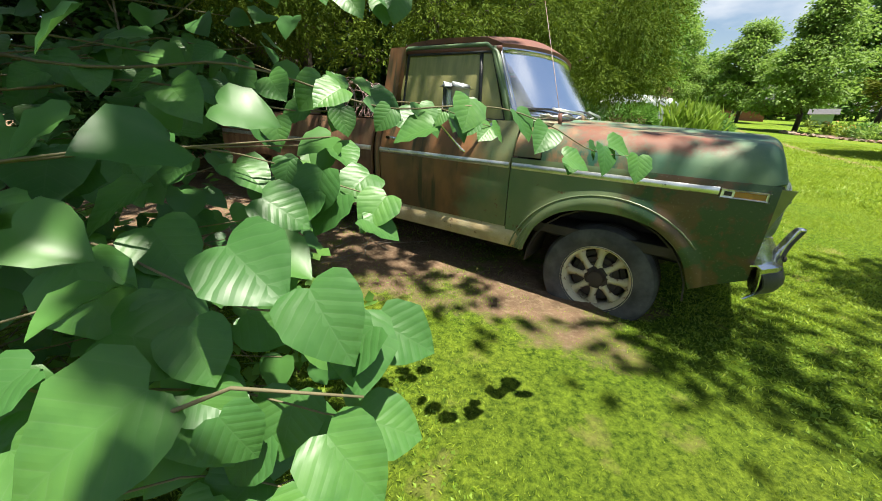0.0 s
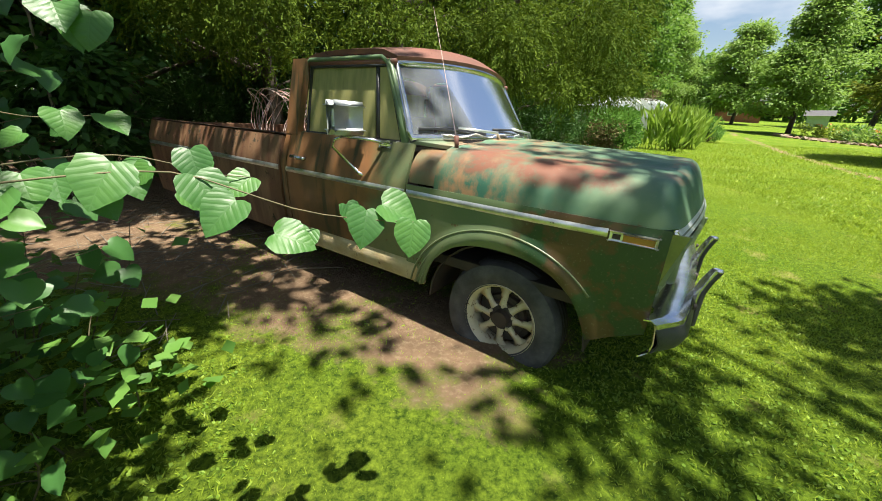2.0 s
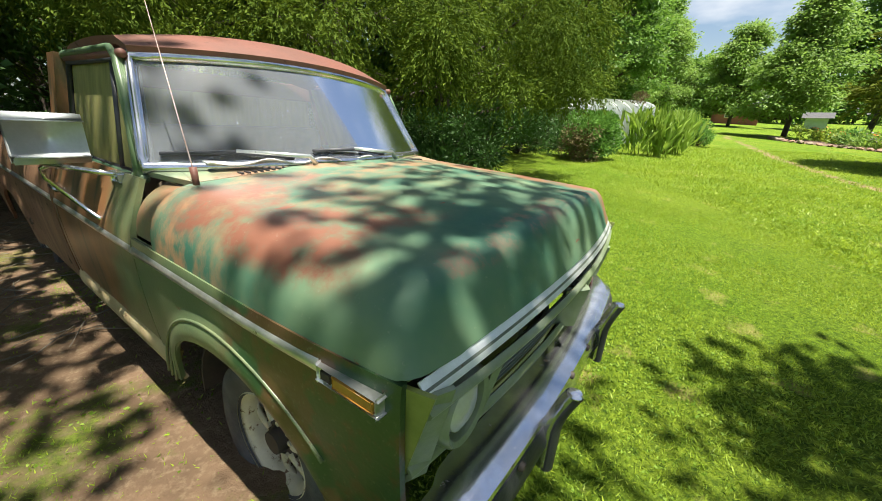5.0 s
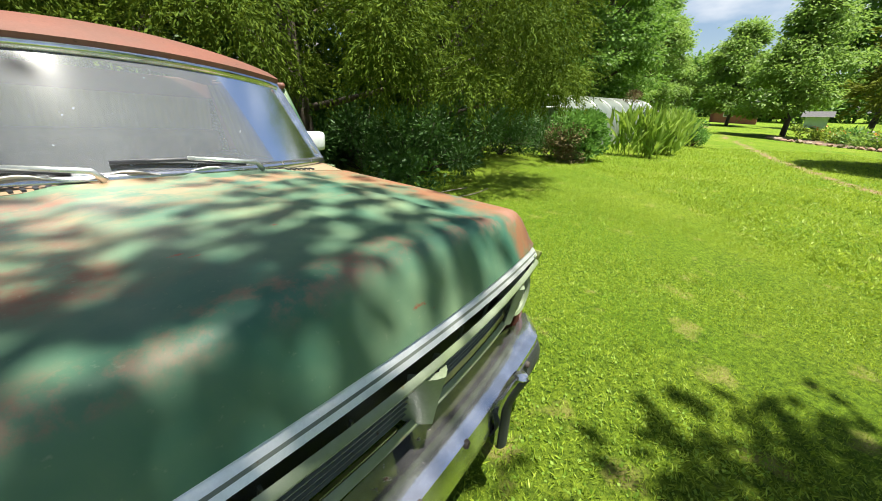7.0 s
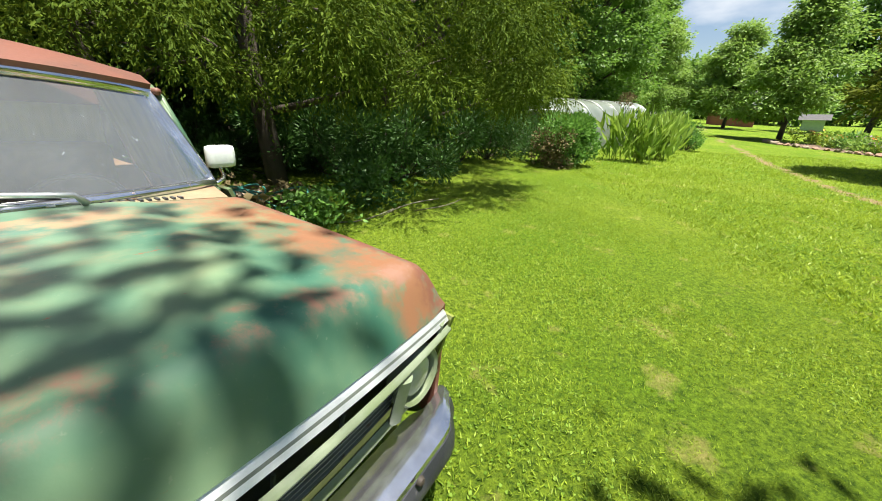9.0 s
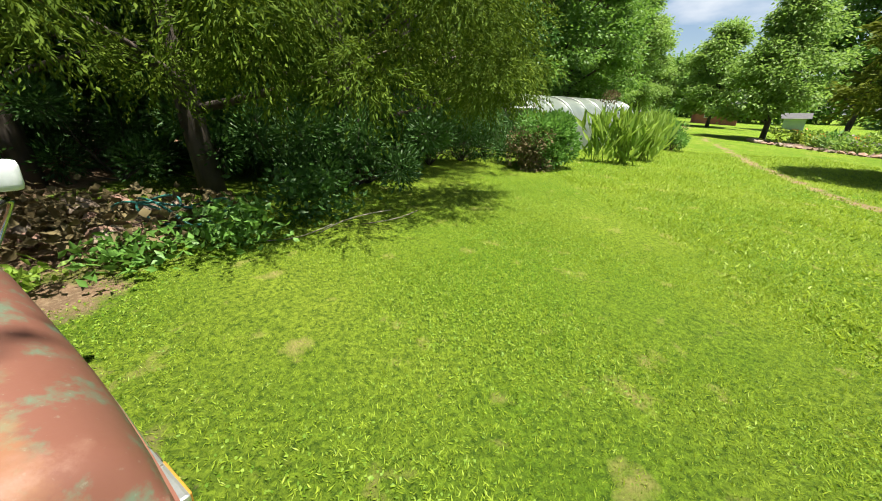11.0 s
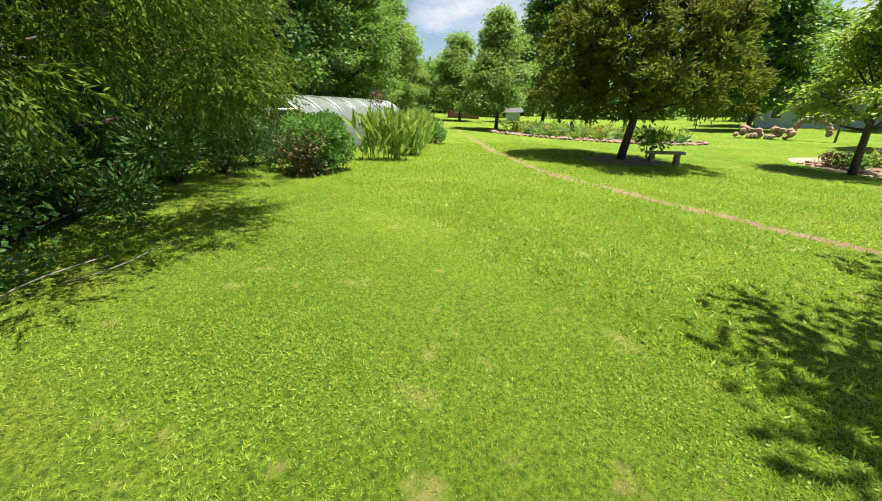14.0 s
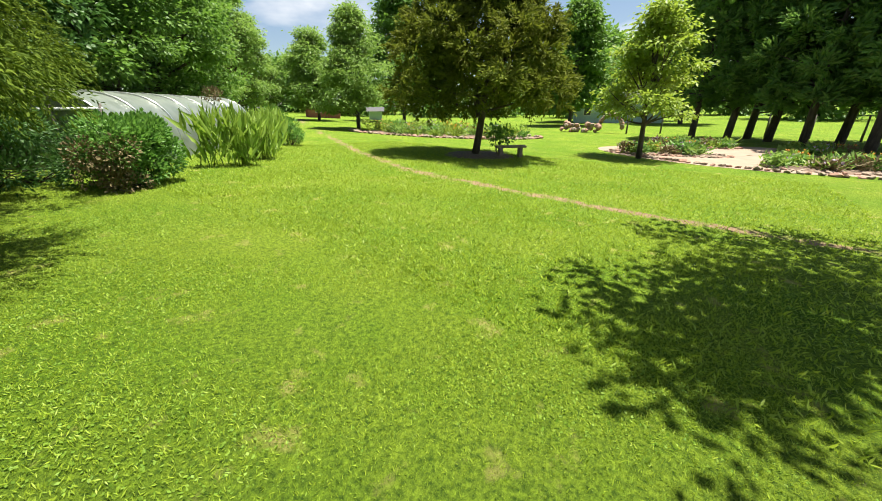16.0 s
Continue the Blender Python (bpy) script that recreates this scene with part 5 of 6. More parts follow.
# long shoots reaching over the lawn
leafy_twig([(-0.5, 1.2, 1.50), (0.2, 1.40, 1.40), (0.7, 1.52, 1.34), (1.0, 1.62, 1.28), (1.28, 1.72, 1.20)], 0.062, 0.085)
leafy_twig([(-0.4, 1.3, 1.40), (0.1, 1.45, 1.36), (0.5, 1.62, 1.34), (0.86, 1.85, 1.30)], 0.06, 0.082)
leafy_twig([(-0.55, 1.1, 1.15), (0.0, 1.08, 1.17), (0.36, 1.06, 1.14), (0.62, 1.02, 1.05)], 0.05, 0.088)
leafy_twig([(-0.5, 0.95, 1.0), (0.05, 0.95, 1.06), (0.35, 0.97, 1.03), (0.60, 1.0, 0.94)], 0.06, 0.09)
leafy_twig([(-0.5, 0.9, 0.85), (0.0, 0.92, 0.9), (0.3, 0.93, 0.88), (0.52, 0.98, 0.82)], 0.06, 0.09)
leafy_twig([(-0.55, 1.2, 1.25), (0.0, 1.25, 1.28), (0.35, 1.28, 1.24), (0.6, 1.3, 1.2)], 0.055, 0.085)
leafy_twig([(-0.5, 1.25, 1.62), (0.0, 1.3, 1.62), (0.30, 1.32, 1.58)], 0.07, 0.085)
leafy_twig([(-0.5, 1.4, 1.75), (-0.05, 1.5, 1.78), (0.35, 1.6, 1.72)], 0.07, 0.085)
leafy_twig([(-0.6, 1.6, 1.5), (-0.1, 1.8, 1.5), (0.4, 2.0, 1.42)], 0.065, 0.085)
leafy_twig([(-0.4, 1.5, 1.92), (0.1, 1.68, 1.82), (0.58, 1.86, 1.66)], 0.055, 0.085)
leafy_twig([(-0.3, 1.3, 1.74), (0.1, 1.5, 1.72), (0.46, 1.7, 1.60)], 0.055, 0.085)
# the shoot nearest the path, its leaves spread to the light
near_twig = part("twig", tube_mesh("twig", [Vector(p) - RB for p in ((0.10, 1.02, 0.72), (0.24, 0.95, 0.90), (0.38, 0.91, 1.02), (0.50, 0.90, 1.08), (0.62, 0.92, 1.05))], [0.004, 0.0035, 0.003, 0.0022, 0.0015], twig_bark, 6), redbud)
for x, y, z, size in ((0.40, 0.92, 1.06, 0.135), (0.56, 0.97, 1.15, 0.085), (0.62, 0.99, 1.09, 0.075), (0.45, 1.02, 1.18, 0.100), (0.58, 0.91, 1.01, 0.085), (0.31, 0.99, 1.08, 0.115), (0.23, 1.05, 1.14, 0.110), (0.13, 1.12, 1.21, 0.100), (0.24, 1.18, 1.22, 0.100), (0.05, 1.25, 1.27, 0.110), (0.40, 1.22, 1.19, 0.085), (0.47, 1.27, 1.19, 0.080), (0.56, 1.34, 1.21, 0.080), (0.47, 1.41, 1.26, 0.080), (0.27, 0.89, 1.01, 0.090), (0.17, 1.47, 1.28, 0.090)):
    add_leaf(Vector((x, y, z)) - RB, size, (0.12, -0.75, 0.75), near_twig)
for k in range(26):
    a = lr.uniform(-0.4, 1.9)
    z = lr.uniform(0.35, 1.9)
    e = Vector((-0.75 + lr.uniform(0.35, 0.95) * math.cos(a), 1.0 + lr.uniform(0.4, 1.5) * math.sin(a), z))
    e.x = min(e.x, 0.12)
    if (e - Vector((0.7, 0.63, 1.33))).length > 0.75:
        leafy_twig([(-0.72, 1.0, z * 0.8 + 0.2), tuple(Vector((-0.75, 1.0, z)).lerp(e, 0.5) + Vector((0, 0, 0.06))), tuple(e)], 0.07, 0.085)

fill_v, fill_f = [], []
for k in range(620):
    y = lr.uniform(0.98, 2.3)
    x = lr.uniform(-1.2, 0.52 - 0.42 * (y - 1.3))
    z = lr.uniform(0.45, 2.3)
    if math.hypot(x - 0.70, y - 0.63) < 0.50 or (z > 1.45 and x > 0.25):
        continue
    base = HEARTS[lr.randrange(8)]
    sz = lr.uniform(0.06, 0.095)
    nrm = Vector((0.3 + lr.uniform(-0.6, 0.6), -0.5 + lr.uniform(-0.6, 0.6), 0.7)).normalized()
    tip = Vector((lr.uniform(-0.9, 0.9), lr.uniform(-0.6, 0.6), -0.7))
    tip = (tip - nrm * tip.dot(nrm)).normalized()
    sx = tip.cross(nrm)
    o = len(fill_v)
    for v in base.vertices:
        fill_v.append(Vector((x, y, z)) - RB + (sx * v.co.x + tip * v.co.y + nrm * v.co.z) * sz)
    fill_f += [tuple(o + i for i in p.vertices) for p in base.polygons]
    if k % 4 == 0:
        twigs.append(limb((-0.05 + 0.1 * lr.random(), 0.05, z * 0.75), (x - RB.x, y - RB.y, z - RB.z), 0.004, 0.0015, bark, 0.15, 5))
tagged(part("leaf_mass", mesh_of("leaf_mass", fill_v, fill_f, leaf_redbud, True), redbud), kind="stuff")
tagged(part("twig_mass", joined_tubes("twig_mass", twigs, twig_bark, 5), redbud), kind="stuff")

# low shrub and seedlings at its foot
for cx, cy, w, top, n in ((0.0, 2.1, 0.36, 0.35, 80), (-0.35, 1.8, 0.5, 0.5, 200), (-0.9, 2.3, 0.6, 0.7, 320), (-1.4, 1.5, 0.7, 1.1, 500), (-0.3, 1.2, 0.35, 0.35, 90)):
    sh = thing("seedling_patch", pose(cx, cy, gz(cx, cy)), "patch of low broad-leaved seedlings in the shade", "undergrowth", "undergrowth by the redbud")
    p = np.stack([rng.normal(size=n) * w * 0.5, rng.normal(size=n) * w * 0.5, rng.uniform(0.05, top, n)], 1)
    tagged(part("stem", joined_tubes("stem", [limb((q[0] * 0.7, q[1] * 0.7, 0), tuple(q), 0.004, 0.002, bark, 0.1, 4) for q in p[::12]], twig_bark, 4), sh), kind="stuff")
    tagged(part("foliage", leaf_mesh("foliage", p, rng.normal(size=(n, 3)) * np.array((1, 1, 0.3)), 0.085, 0.07, leaf_bush, 0.1, np.array((0, 0, 1.0))), sh), kind="stuff")

rng = np.random.default_rng(21)
# trees out of view overhead whose shade falls on hood, truck side and lawn
for x, y, h, s, lo, n, sh in ((12.0, -2.6, 8.0, 2.6, 4.0, 4200, (-1.2, 2.9)), (8.4, -3.0, 7.4, 2.0, 4.8, 3000, (0.5, 4.4)), (6.6, -3.4, 9.0, 1.25, 6.8, 1100, (-0.6, 4.6)), (5.6, -2.8, 9.6, 1.1, 7.6, 190, (-1.6, 4.6)), (4.4, -3.2, 8.6, 0.8, 7.2, 430, (-0.55, 4.35)), (-2.4, -1.2, 9.0, 1.6, 6.4, 480, (4.2, 3.1)), (-4.2, 0.4, 8.0, 2.2, 4.2, 3800, (3.0, 3.5)), (-1.6, -2.2, 6.5, 1.35, 4.0, 9000, (1.5, 3.92))):
    broad_tree(x, y, h, s, lo, n, 0.17, leaf_wood, "shade tree standing behind the path", 18, shift=sh)

# ---- greenhouse, beds, houses, fences ----
GA, GN = Vector((0.70, 0.714, 0)), Vector((-0.714, 0.70, 0))
G0 = Vector((6.75, 13.75, 0))
gh_m = Matrix(((GA.x, GN.x, 0, G0.x), (GA.y, GN.y, 0, G0.y), (0, 0, 1, gz(G0.x, G0.y) - 0.05), (0, 0, 0, 1)))
green_house = thing("greenhouse", gh_m, "low polytunnel greenhouse with cloudy white film", "greenhouse")
GW, GH, GL = 3.2, 1.75, 9.0


def hoop(a):
    """Section of the tunnel from the near foot over to the far one."""
    c, s = math.cos(a), math.sin(a)
    return (GW / 2 - GW / 2 * math.copysign(abs(c) ** 0.75, c), GH * s ** 0.62)


part("film", grid_mesh("film", lambda x, a: (x, hoop(a)[0], hoop(a)[1] + 0.02 * math.sin(x * 4.2)), span(0, GL, 28), span(0.0, math.pi, 22), plastic_sheet, 0.01), green_house, "weathered white film")
part("end_wall", grid_mesh("end_wall", lambda a, k: (0.02, hoop(a)[0], hoop(a)[1] * k), span(0.02, math.pi - 0.02, 22), span(0, 1, 5), film_green, 0.01), green_house, "green algae-stained film end")
for k in range(8):
    part("hoop", tube_mesh("hoop", [(0.0 + k * GL / 7, hoop(a)[0], hoop(a)[1] + 0.015) for a in span(0, math.pi, 20)], 0.022, bright_trim, 6), green_house)
part("end_rail", tube_mesh("end_rail", [(-0.02, 0.15, 1.35), (-0.02, GW - 0.15, 1.35)], 0.03, white_wall, 6), green_house)
for y in (0.18, 1.1, 2.1, 3.0):
    part("end_post", tube_mesh("end_post", [(-0.02, y, 0), (-0.02, y, 1.45)], 0.03, grey_wood, 6), green_house)

# round vine-covered bush, green over brown stems
bx, by = 6.5, 11.95
bush = thing("vine_bush", pose(bx, by, gz(bx, by)), "round bush overgrown with bright green vine and dead brown stems", "bush")
cen = np.array([(0.62 * math.cos(a) * r, 0.55 * math.sin(a) * r, z) for a, r, z in [(rng.uniform(0, TAU), rng.uniform(0.2, 1), rng.uniform(0.3, 1.05)) for _ in range(26)]])
tagged(part("stem", joined_tubes("stem", [limb((c[0] * 0.3, c[1] * 0.3, 0), tuple(c), 0.012, 0.005, bark) for c in cen], bark), bush), kind="stuff")
at, d = clumps(15000, cen, np.full((26, 3), 0.32), 0.5)
tagged(part("foliage", leaf_mesh("foliage", at, d + np.array((0, 0, 0.2)), 0.075, 0.045, leaf_bush), bush), kind="stuff")
cb = np.array([(-0.50 + 0.22 * rng.normal(), -0.45 + 0.14 * rng.normal(), rng.uniform(0.1, 0.8)) for _ in range(12)])
at, d = clumps(1500, cb, np.full((12, 3), 0.24), 0.3)
tagged(part("dead_foliage", leaf_mesh("dead_foliage", at, d, 0.06, 0.04, leaf_brown), bush), kind="stuff")

# canna row
for k in range(17):
    q = k / 16
    x, y = 8.35 + 4.3 * q + 0.28 * rng.normal(), 12.75 + 5.1 * q + 0.28 * rng.normal()
    hgt = rng.uniform(1.1, 1.55)
    cn = thing("canna_plant", pose(x, y, gz(x, y)), "upright canna clump with long bright green leaves", "plant", "row of cannas")
    tagged(part("stem", joined_tubes("stem", [limb((0.1 * rng.normal(), 0.1 * rng.normal(), 0), (0.2 * rng.normal(), 0.2 * rng.normal(), hgt * 0.9), 0.012, 0.005, leaf_canna, 0.05, 4) for _ in range(6)], leaf_canna), cn), kind="stuff")
    n = 80
    at = np.stack([0.17 * rng.normal(size=n), 0.17 * rng.normal(size=n), rng.uniform(0.02, hgt * 0.68, n)], 1)
    d = np.stack([rng.normal(size=n) * 0.42, rng.normal(size=n) * 0.42, np.full(n, 1.0)], 1)
    tagged(part("foliage", leaf_mesh("foliage", at, d, 0.55, 0.10, leaf_canna, 0.25), cn), kind="stuff")
for x, y, hh, mt in ((12.9, 17.1, 0.95, leaf_bush), (11.6, 18.6, 1.2, leaf_dark), (10.9, 18.9, 1.9, leaf_brown), (14.0, 20.0, 1.2, leaf_wood), (16.0, 24.0, 1.3, leaf_wood)):
    sh = thing("garden_shrub", pose(x, y, gz(x, y)), "small loose shrub beside the canna row", "shrub")
    cen = np.stack([rng.normal(size=10) * 0.22, rng.normal(size=10) * 0.22, rng.uniform(0.25, hh, 10)], 1)
    tagged(part("stem", joined_tubes("stem", [limb((0, 0, 0), tuple(c), 0.01, 0.004, bark) for c in cen], bark), sh), kind="stuff")
    at, d = clumps(1500, cen, np.full((10, 3), 0.22), 0.3)
    tagged(part("foliage", leaf_mesh("foliage", at, d + np.array((0, 0, 0.4)), 0.11, 0.04, mt), sh), kind="stuff")


def rock_mesh(seed, mat):
    r = random.Random(seed)
    bm = bmesh.new()
    bmesh.ops.create_icosphere(bm, subdivisions=1, radius=0.5)
    for v in bm.verts:
        v.co = Vector((v.co.x * r.uniform(0.8, 1.2), v.co.y * r.uniform(0.8, 1.2), v.co.z * r.uniform(0.7, 1.1)))
    return bm_mesh("stone", bm, mat)


ROCKS = [rock_mesh(k, red_stone if k % 2 else stone) for k in range(8)]


def edging(owner, pts, size, gap=1.0):
    """A line of stones along world points, children of the owner."""
    inv = owner.matrix_world.inverted()
    for a, b in zip(pts, pts[1:]):
        a, b = Vector(a), Vector(b)
        n = max(1, int((b - a).length / (size * gap)))
        for i in range(n):
            p = a.lerp(b, (i + 0.5) / n)
            ob = new("stone", ROCKS[lr.randrange(8)])
            ob.parent = owner
            s = size * lr.uniform(0.7, 1.2)
            ob.matrix_basis = inv @ (Matrix.Translation((p.x + lr.uniform(-0.05, 0.05), p.y + lr.uniform(-0.05, 0.05), gz(p.x, p.y) + s * 0.2)) @ Euler((lr.uniform(-0.3, 0.3), lr.uniform(-0.3, 0.3), lr.uniform(0, TAU))).to_matrix().to_4x4() @ Matrix.Diagonal((s * 1.2, s, s * 0.6, 1)))


def disc_on_ground(name, cx, cy, rx, ry, mat, lift=0.03, turn=0.0, parent=None):
    def fn(r, a):
        x = r * rx * math.cos(a) * (1 + 0.06 * math.sin(3 * a))
        y = r * ry * math.sin(a) * (1 + 0.05 * math.cos(4 * a))
        wx, wy = cx + x * math.cos(turn) - y * math.sin(turn), cy + x * math.sin(turn) + y * math.cos(turn)
        return (wx - cx, wy - cy, gz(wx, wy) + lift * (1 - r ** 6) + 0.006 - gz(cx, cy))
    return grid_mesh(name, fn, [0.02, 0.4, 0.7, 0.9, 0.97, 1.0], span(0, TAU, 40), mat)


# long flower bed beyond the cedar
bed1 = thing("flower_bed", pose(26.5, 19.0, gz(26.5, 19.0)), "flower bed with mixed perennials behind a stone edge", "flower bed")
part("soil", disc_on_ground("soil", 26.5, 19.0, 6.8, 3.0, mulch, 0.08, radians(-52)), bed1)
ring = [(26.5 + 6.9 * math.cos(a) * math.cos(radians(-52)) - 3.1 * math.sin(a) * math.sin(radians(-52)), 19.0 + 6.9 * math.cos(a) * math.sin(radians(-52)) + 3.1 * math.sin(a) * math.cos(radians(-52)), 0) for a in span(math.pi * 0.85, math.pi * 2.15, 26)]
edging(bed1, ring, 0.34, 0.95)


def perennials(owner, cx, cy, rx, ry, turn, count, hgt, mats):
    for k in range(count):
        a, r = rng.uniform(0, TAU), math.sqrt(rng.random()) * 0.92
        x, y = r * rx * math.cos(a), r * ry * math.sin(a)
        wx, wy = cx + x * math.cos(turn) - y * math.sin(turn), cy + x * math.sin(turn) + y * math.cos(turn)
        pl = thing("garden_plant", pose(wx, wy, gz(wx, wy) + 0.03), "leafy garden plant in a bed", "plant", "bed plants")
        n = 110
        h = hgt * rng.uniform(0.5, 1.2)
        at = np.stack([0.2 * rng.normal(size=n), 0.2 * rng.normal(size=n), rng.uniform(0.0, h, n)], 1)
        d = np.stack([rng.normal(size=n), rng.normal(size=n), rng.uniform(0.2, 1.2, n)], 1)
        tagged(part("foliage", leaf_mesh("foliage", at, d, 0.26, 0.085, mats[k % len(mats)]), pl), kind="stuff")
        if k % 3 == 0:
            at2 = np.stack([0.22 * rng.normal(size=22), 0.22 * rng.normal(size=22), rng.uniform(h * 0.8, h * 1.25, 22)], 1)
            tagged(part("flower", leaf_mesh("flower", at2, rng.normal(size=(22, 3)), 0.10, 0.09, petal_orange if k % 2 else petal_lilac), pl), kind="stuff")


perennials(bed1, 26.5, 19.0, 6.4, 2.7, radians(-52), 70, 0.7, (leaf_bush, leaf_oak, leaf_canna, leaf_locust))

# mulch ring, stone bench and sapling under the cedar
ringm = thing("mulch_ring", pose(17.3, 10.9, gz(17.3, 10.9)), "ring of brown mulch under the cedar", "mulch")
part("mulch", disc_on_ground("mulch", 17.3, 10.9, 1.7, 1.3, mulch, 0.05), ringm)
bench = thing("stone_bench", pose(17.9, 9.85, gz(17.9, 9.85), 0, 0, -50), "low grey stone bench beside the cedar trunk", "bench")
part("seat", box_mesh("seat", -0.6, 0.6, -0.2, 0.2, 0.36, 0.44, stone, 0.015), bench)
for x in (-0.4, 0.4):
    part("leg", box_mesh("leg", x - 0.07, x + 0.07, -0.16, 0.16, -0.05, 0.37, stone, 0.015), bench)
hosta = thing("seedling_tree", pose(18.2, 10.6, gz(18.2, 10.6)), "leafy seedling beside the stone bench", "plant")
cen = np.array([(0.25 * rng.normal(), 0.25 * rng.normal(), rng.uniform(0.4, 1.1)) for _ in range(8)])
tagged(part("stem", joined_tubes("stem", [limb((0, 0, 0), tuple(c), 0.012, 0.005, bark) for c in cen], bark), hosta), kind="stuff")
at, d = clumps(260, cen, np.full((8, 3), 0.25), 0.3)
tagged(part("foliage", leaf_mesh("foliage", at, d, 0.17, 0.10, leaf_bush), hosta), kind="stuff")

# paved garden with two planted islands
patio = tagged(new("patio", None), "pinkish tan paved garden area with planted islands", "patio", kind="structure")
patio.matrix_world = pose(26.5, 1.8, gz(26.5, 1.8))
part("paving", disc_on_ground("paving", 26.5, 1.8, 6.4, 5.2, paving, 0.02, radians(-70)), patio)
edging(patio, [(24.6, 7.4, 0), (22.6, 5.6, 0), (21.7, 3.8, 0), (21.2, 1.2, 0), (21.2, -0.8, 0), (22.0, -3.2, 0)], 0.26, 1.0)
for cx, cy, rx, ry in ((24.6, 5.0, 2.6, 0.9), (22.9, -0.2, 1.9, 0.9), (29.5, 4.5, 2.6, 0.8), (28.5, -0.6, 1.6, 0.8)):
    isl = thing("flower_bed", pose(cx, cy, gz(cx, cy)), "low planted island with lavender and stones", "flower bed")
    part("soil", disc_on_ground("soil", cx, cy, rx, ry, mulch, 0.09, radians(-75)), isl)
    t7 = radians(-75)
    edging(isl, [(cx + rx * math.cos(a) * math.cos(t7) - ry * math.sin(a) * math.sin(t7), cy + rx * math.cos(a) * math.sin(t7) + ry * math.sin(a) * math.cos(t7), 0) for a in span(0, TAU, 18)], 0.25, 1.0)
    perennials(isl, cx, cy, rx, ry, t7, 14, 0.42, (leaf_bush, leaf_oak, leaf_brown, leaf_canna))

# stone ruin with an arch
ruin = thing("stone_arch", pose(39.4, 13.0, gz(39.4, 13.0)), "garden folly of piled red stones with a small arch", "stone arch")
for k in range(46):
    ob = new("stone", ROCKS[k % 8])
    ob.parent = ruin
    if k < 22:
        a = math.pi * k / 21
        ob.matrix_basis = Matrix.Translation((0.3 + 0.9 * math.cos(a) * 0.4, -2.2 + 1.0 * math.cos(a), 0.5 + 1.0 * math.sin(a))) @ Matrix.Scale(0.42, 4)
    else:
        ob.matrix_basis = Matrix.Translation((lr.uniform(-0.4, 0.4), lr.uniform(-1.6, 2.2), lr.uniform(0.15, 0.75))) @ Matrix.Scale(lr.uniform(0.4, 0.6), 4)


# houses
def house(x, y, yaw, w, dp, eave, ridge, wall, label, chimney=False, glazed=True):
    h = thing("house", pose(x, y, gz(x, y) - 0.1, 0, 0, yaw), label, "house")
    part("wall", box_mesh("wall", -w / 2, w / 2, -dp / 2, dp / 2, 0, eave, wall, 0.0), h)
    verts = [(-w / 2 - 0.4, -dp / 2 - 0.4, eave), (w / 2 + 0.4, -dp / 2 - 0.4, eave), (w / 2 + 0.4, dp / 2 + 0.4, eave), (-w / 2 - 0.4, dp / 2 + 0.4, eave), (-w / 2 - 0.4, 0, ridge), (w / 2 + 0.4, 0, ridge)]
    part("roof", mesh_of("roof", verts, [(0, 1, 5, 4), (2, 3, 4, 5), (0, 4, 3), (1, 2, 5), (0, 3, 2, 1)], roof_grey), h)
    for k in range(int(w // 2.4) if glazed else 0):
        xx = -w / 2 + 1.4 + 2.4 * k
        wi = part("window", box_mesh("window", xx - 0.5, xx + 0.5, -dp / 2 - 0.05, -dp / 2 + 0.02, eave * 0.35, eave * 0.8, white_wall, 0.01), h)
        part("pane", box_mesh("pane", xx - 0.42, xx + 0.42, -dp / 2 - 0.07, -dp / 2 - 0.04, eave * 0.38, eave * 0.77, dark_glass, 0.0), wi)
    if chimney:
        part("chimney", box_mesh("chimney", -w / 2 - 0.5, -w / 2 + 0.5, -0.5, 0.5, 0, ridge + 1.3, brick_red, 0.02), h)
    return h


house(39.4, 49.6, -40, 4.2, 4, 2.4, 4.2, brick_red, "red brick house with grey roof and brick chimney among trees", True)
house(64.0, 15.5, -70, 11, 7, 3.0, 5.0, blue_wall, "pale blue house with grey roof far across the lawn")
house(46.0, 46.0, -45, 1.9, 2.2, 1.3, 1.9, blue_wall, "small pale blue house with dark roof behind the trees")
house(-6.0, 17.0, 15, 8, 5, 2.4, 3.6, grey_wood, "grey wooden shed hidden behind the cedars", False, False)

# posts far behind the pines
for k in range(9):
    x, y = 40.5 + 1.2 * math.sin(k * 2.1), -9.0 + 2.3 * k
    ps = thing("fence_post", pose(x, y, gz(x, y) - 0.1, 0, 2 * math.sin(k * 3.0)), "dark wooden post in the grass behind the pines", "post", "posts behind the pines")
    part("wood", tube_mesh("wood", [(0, 0, 0), (0.02, 0, 0.9), (0.01, 0.02, 1.7)], [0.07, 0.06, 0.05], grey_wood, 8), ps)

# leaf pile with hose and rubble beyond the truck
pile = thing("leaf_pile", pose(0.15, 6.75, gz(0.15, 6.75)), "heap of dry brown leaves and rubble under the cedars", "leaf pile")
for k in range(30):
    ob = new("stone", ROCKS[k % 8])
    ob.parent = pile
    ob.matrix_basis = Matrix.Translation((lr.uniform(-1.3, 1.1), lr.uniform(-0.45, 0.9), lr.uniform(0.0, 0.16))) @ Euler((lr.random(), lr.random(), lr.random())).to_matrix().to_4x4() @ Matrix.Diagonal((lr.uniform(0.15, 0.4), lr.uniform(0.15, 0.4), lr.uniform(0.08, 0.2), 1))
n = 1500
at = np.stack([rng.uniform(-1.8, 1.2, n), rng.uniform(-0.6, 1.2, n), np.abs(rng.normal(size=n)) * 0.12 + 0.02], 1)
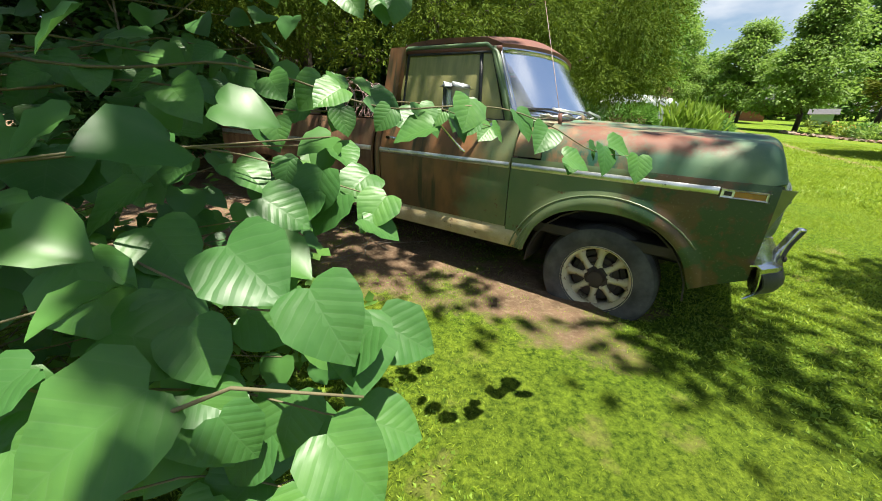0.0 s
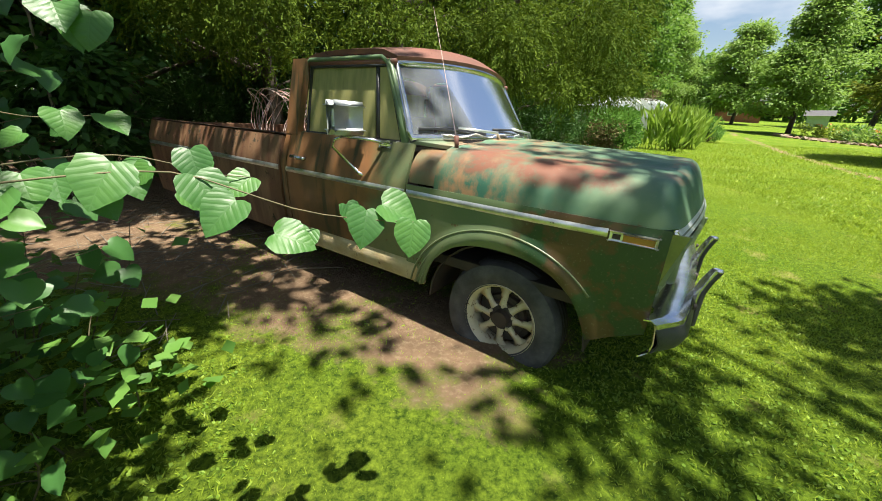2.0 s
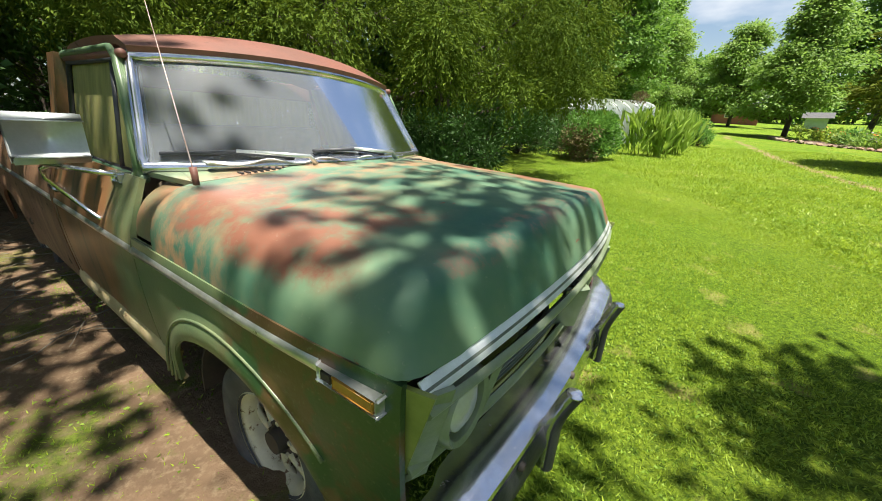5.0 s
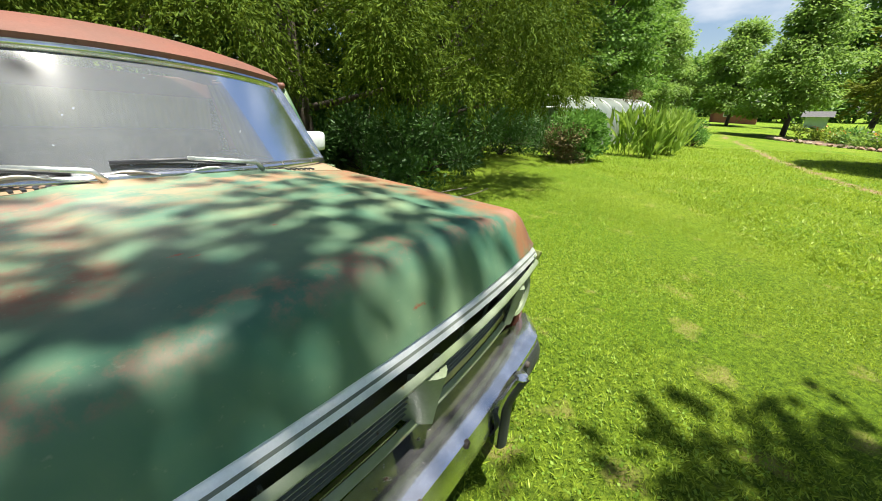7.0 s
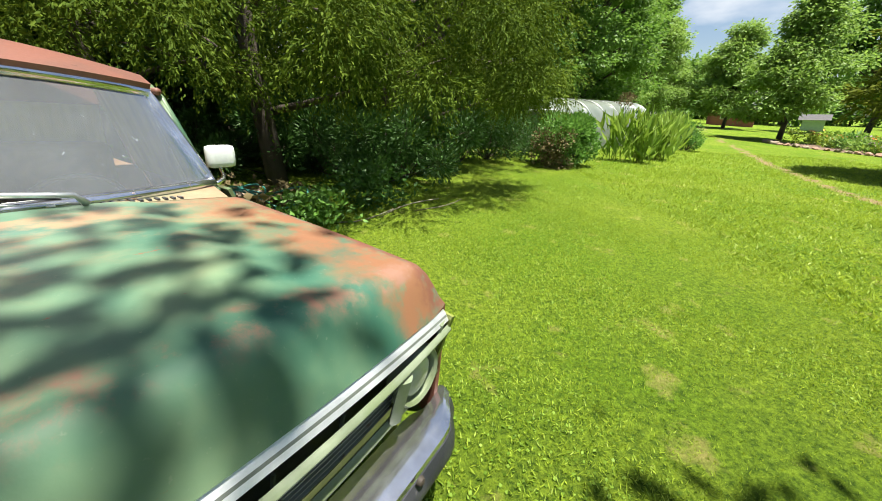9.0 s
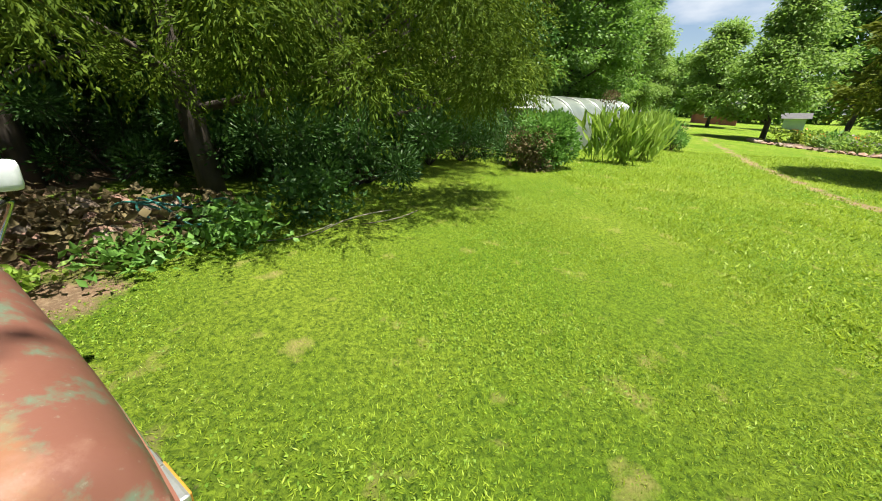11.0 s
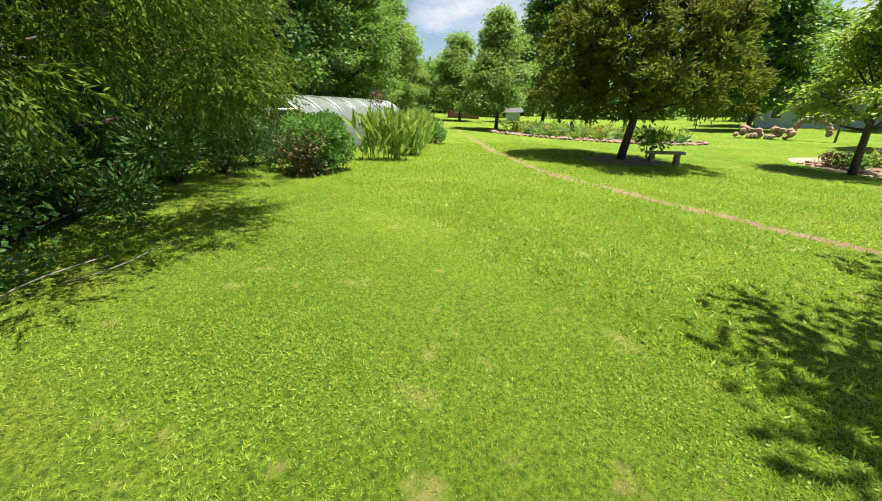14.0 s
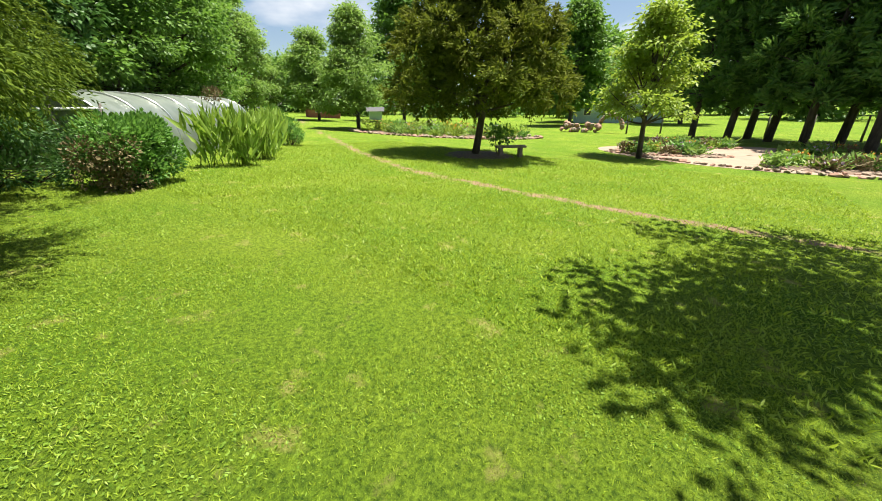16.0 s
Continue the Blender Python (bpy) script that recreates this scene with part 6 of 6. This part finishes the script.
tagged(part("litter", leaf_mesh("litter", at, rng.normal(size=(n, 3)) * np.array((1, 1, 0.4)), 0.13, 0.085, leaf_brown), pile), kind="stuff")
hose = thing("garden_hose", pose(0.85, 7.05, gz(0.85, 7.05)), "tangled teal garden hose on the leaf pile", "hose")
part("hose", tube_mesh("hose", [(0.5 * math.cos(a * 1.3) + 0.06 * a - 0.3, 0.3 * math.sin(a), 0.22 + 0.1 * math.sin(a * 2.2)) for a in span(0, 14, 90)], 0.013, hose_teal, 6), hose)
for x, y, a, ln in ((2.5, 7.0, 35, 0.9), (2.9, 7.35, 20, 0.7), (1.9, 6.75, 12, 0.8)):
    st = thing("fallen_stick", pose(x, y, gz(x, y) + 0.03, 0, -6, a), "thin pale dead stick lying on the grass", "stick")
    part("wood", tube_mesh("wood", limb((0, 0, 0), (ln, 0, 0.03), 0.009, 0.004, bark)[0], 0.007, silver_stick, 5), st)
# weeds with yellow-green leaves between pile and lawn
for x, y, w, hh, n, mt in ((1.75, 6.75, 0.35, 0.4, 500, leaf_bush), (1.2, 6.2, 0.3, 0.25, 300, leaf_bush), (2.3, 7.6, 0.45, 0.6, 700, leaf_dark), (0.75, 5.55, 0.22, 0.2, 160, leaf_canna)):
    wd = thing("weed_clump", pose(x, y, gz(x, y)), "clump of leafy weeds beside the leaf pile", "weeds", "weeds under the hedge")
    p = np.stack([rng.normal(size=n) * w * 0.6, rng.normal(size=n) * w * 0.6, rng.uniform(0.01, hh, n)], 1)
    tagged(part("foliage", leaf_mesh("foliage", p, rng.normal(size=(n, 3)) * np.array((1, 1, 0.5)) + np.array((0, 0, 0.4)), 0.10, 0.05, mt), wd), kind="stuff")

# pruned branches and straw on the soil behind the truck's near side
litter = thing("branch_litter", pose(-1.0, 3.9, gz(-1.0, 3.9)), "litter of dead twigs and straw on bare soil", "twig", kind="stuff")
runs = []
for k in range(150):
    x, y = rng.uniform(-1.6, 1.3), rng.uniform(-0.7, 0.7)
    x, y = x * 0.82 - y * -0.4, -x * 0.57 + y
    a = rng.uniform(0, TAU)
    z = gz(x - 1.0, y + 3.9) - gz(-1.0, 3.9) + 0.012
    ln = rng.uniform(0.08, 0.4)
    runs.append(([Vector((x, y, z)), Vector((x + ln * math.cos(a), y + ln * math.sin(a), z + 0.02))], [0.004, 0.002]))
tagged(part("twig", joined_tubes("twig", runs, silver_stick, 4), litter), kind="stuff")
bare = thing("bare_sapling", pose(-3.0, 5.2, gz(-3.0, 5.2)), "bare pale branching sapling behind the truck bed", "sapling")
part("stem", joined_tubes("stem", [limb((0, 0, 0), (0.15, 0.1, 2.6), 0.02, 0.008, pale_bark), limb((0.1, 0.05, 1.7), (0.6, 0.0, 2.7), 0.01, 0.004, pale_bark), limb((0.1, 0.05, 1.9), (-0.4, 0.1, 2.9), 0.01, 0.004, pale_bark)], pale_bark), bare)

# ---- grass ----
def blades(name, n, x0, x1, y0, y1, length, width, mat, keep_wear=0.5, label="", flat=0.5):
    p = np.stack([rng.uniform(x0, x1, n), rng.uniform(y0, y1, n)], 1)
    wear = wear_at(p[:, 0], p[:, 1])
    patch = 0.5 + 0.5 * np.sin(p[:, 0] * 1.9 + 1.3 * np.sin(p[:, 1] * 1.3)) * np.cos(p[:, 1] * 2.3 + p[:, 0])
    ok = rng.random(n) > np.clip(wear * 1.25 - 0.12, 0, 0.985)
    ok &= rng.random(n) < 0.55 + 0.45 * patch
    p = p[ok]
    at3 = np.column_stack([p, ground_z(p[:, 0], p[:, 1]) - 0.004])
    d = np.column_stack([rng.normal(size=(len(p), 2)) * flat, np.full(len(p), 0.8)])
    ob = new(name, leaf_mesh(name, at3, d, length, width, mat, 0.1))
    return tagged(ob, label, "grass", kind="stuff")


blades("lawn_grass", 250000, -0.8, 7.4, 0.2, 8.2, 0.028, 0.0046, blade_mat, label="short mown grass blades on the lawn", flat=0.75)
blades("lawn_grass", 150000, 2.2, 10.5, 2.5, 12.5, 0.034, 0.0065, blade_mat, label="short mown grass blades on the lawn", flat=0.75)
blades("clover", 130000, -0.8, 9.0, 0.2, 10.0, 0.019, 0.017, clover_mat, label="low clover leaves among the grass", flat=1.6)
blades("lawn_grass", 85000, 6.5, 19.0, 0.5, 17.0, 0.07, 0.016, blade_mat, label="short mown grass farther across the lawn", flat=0.75)
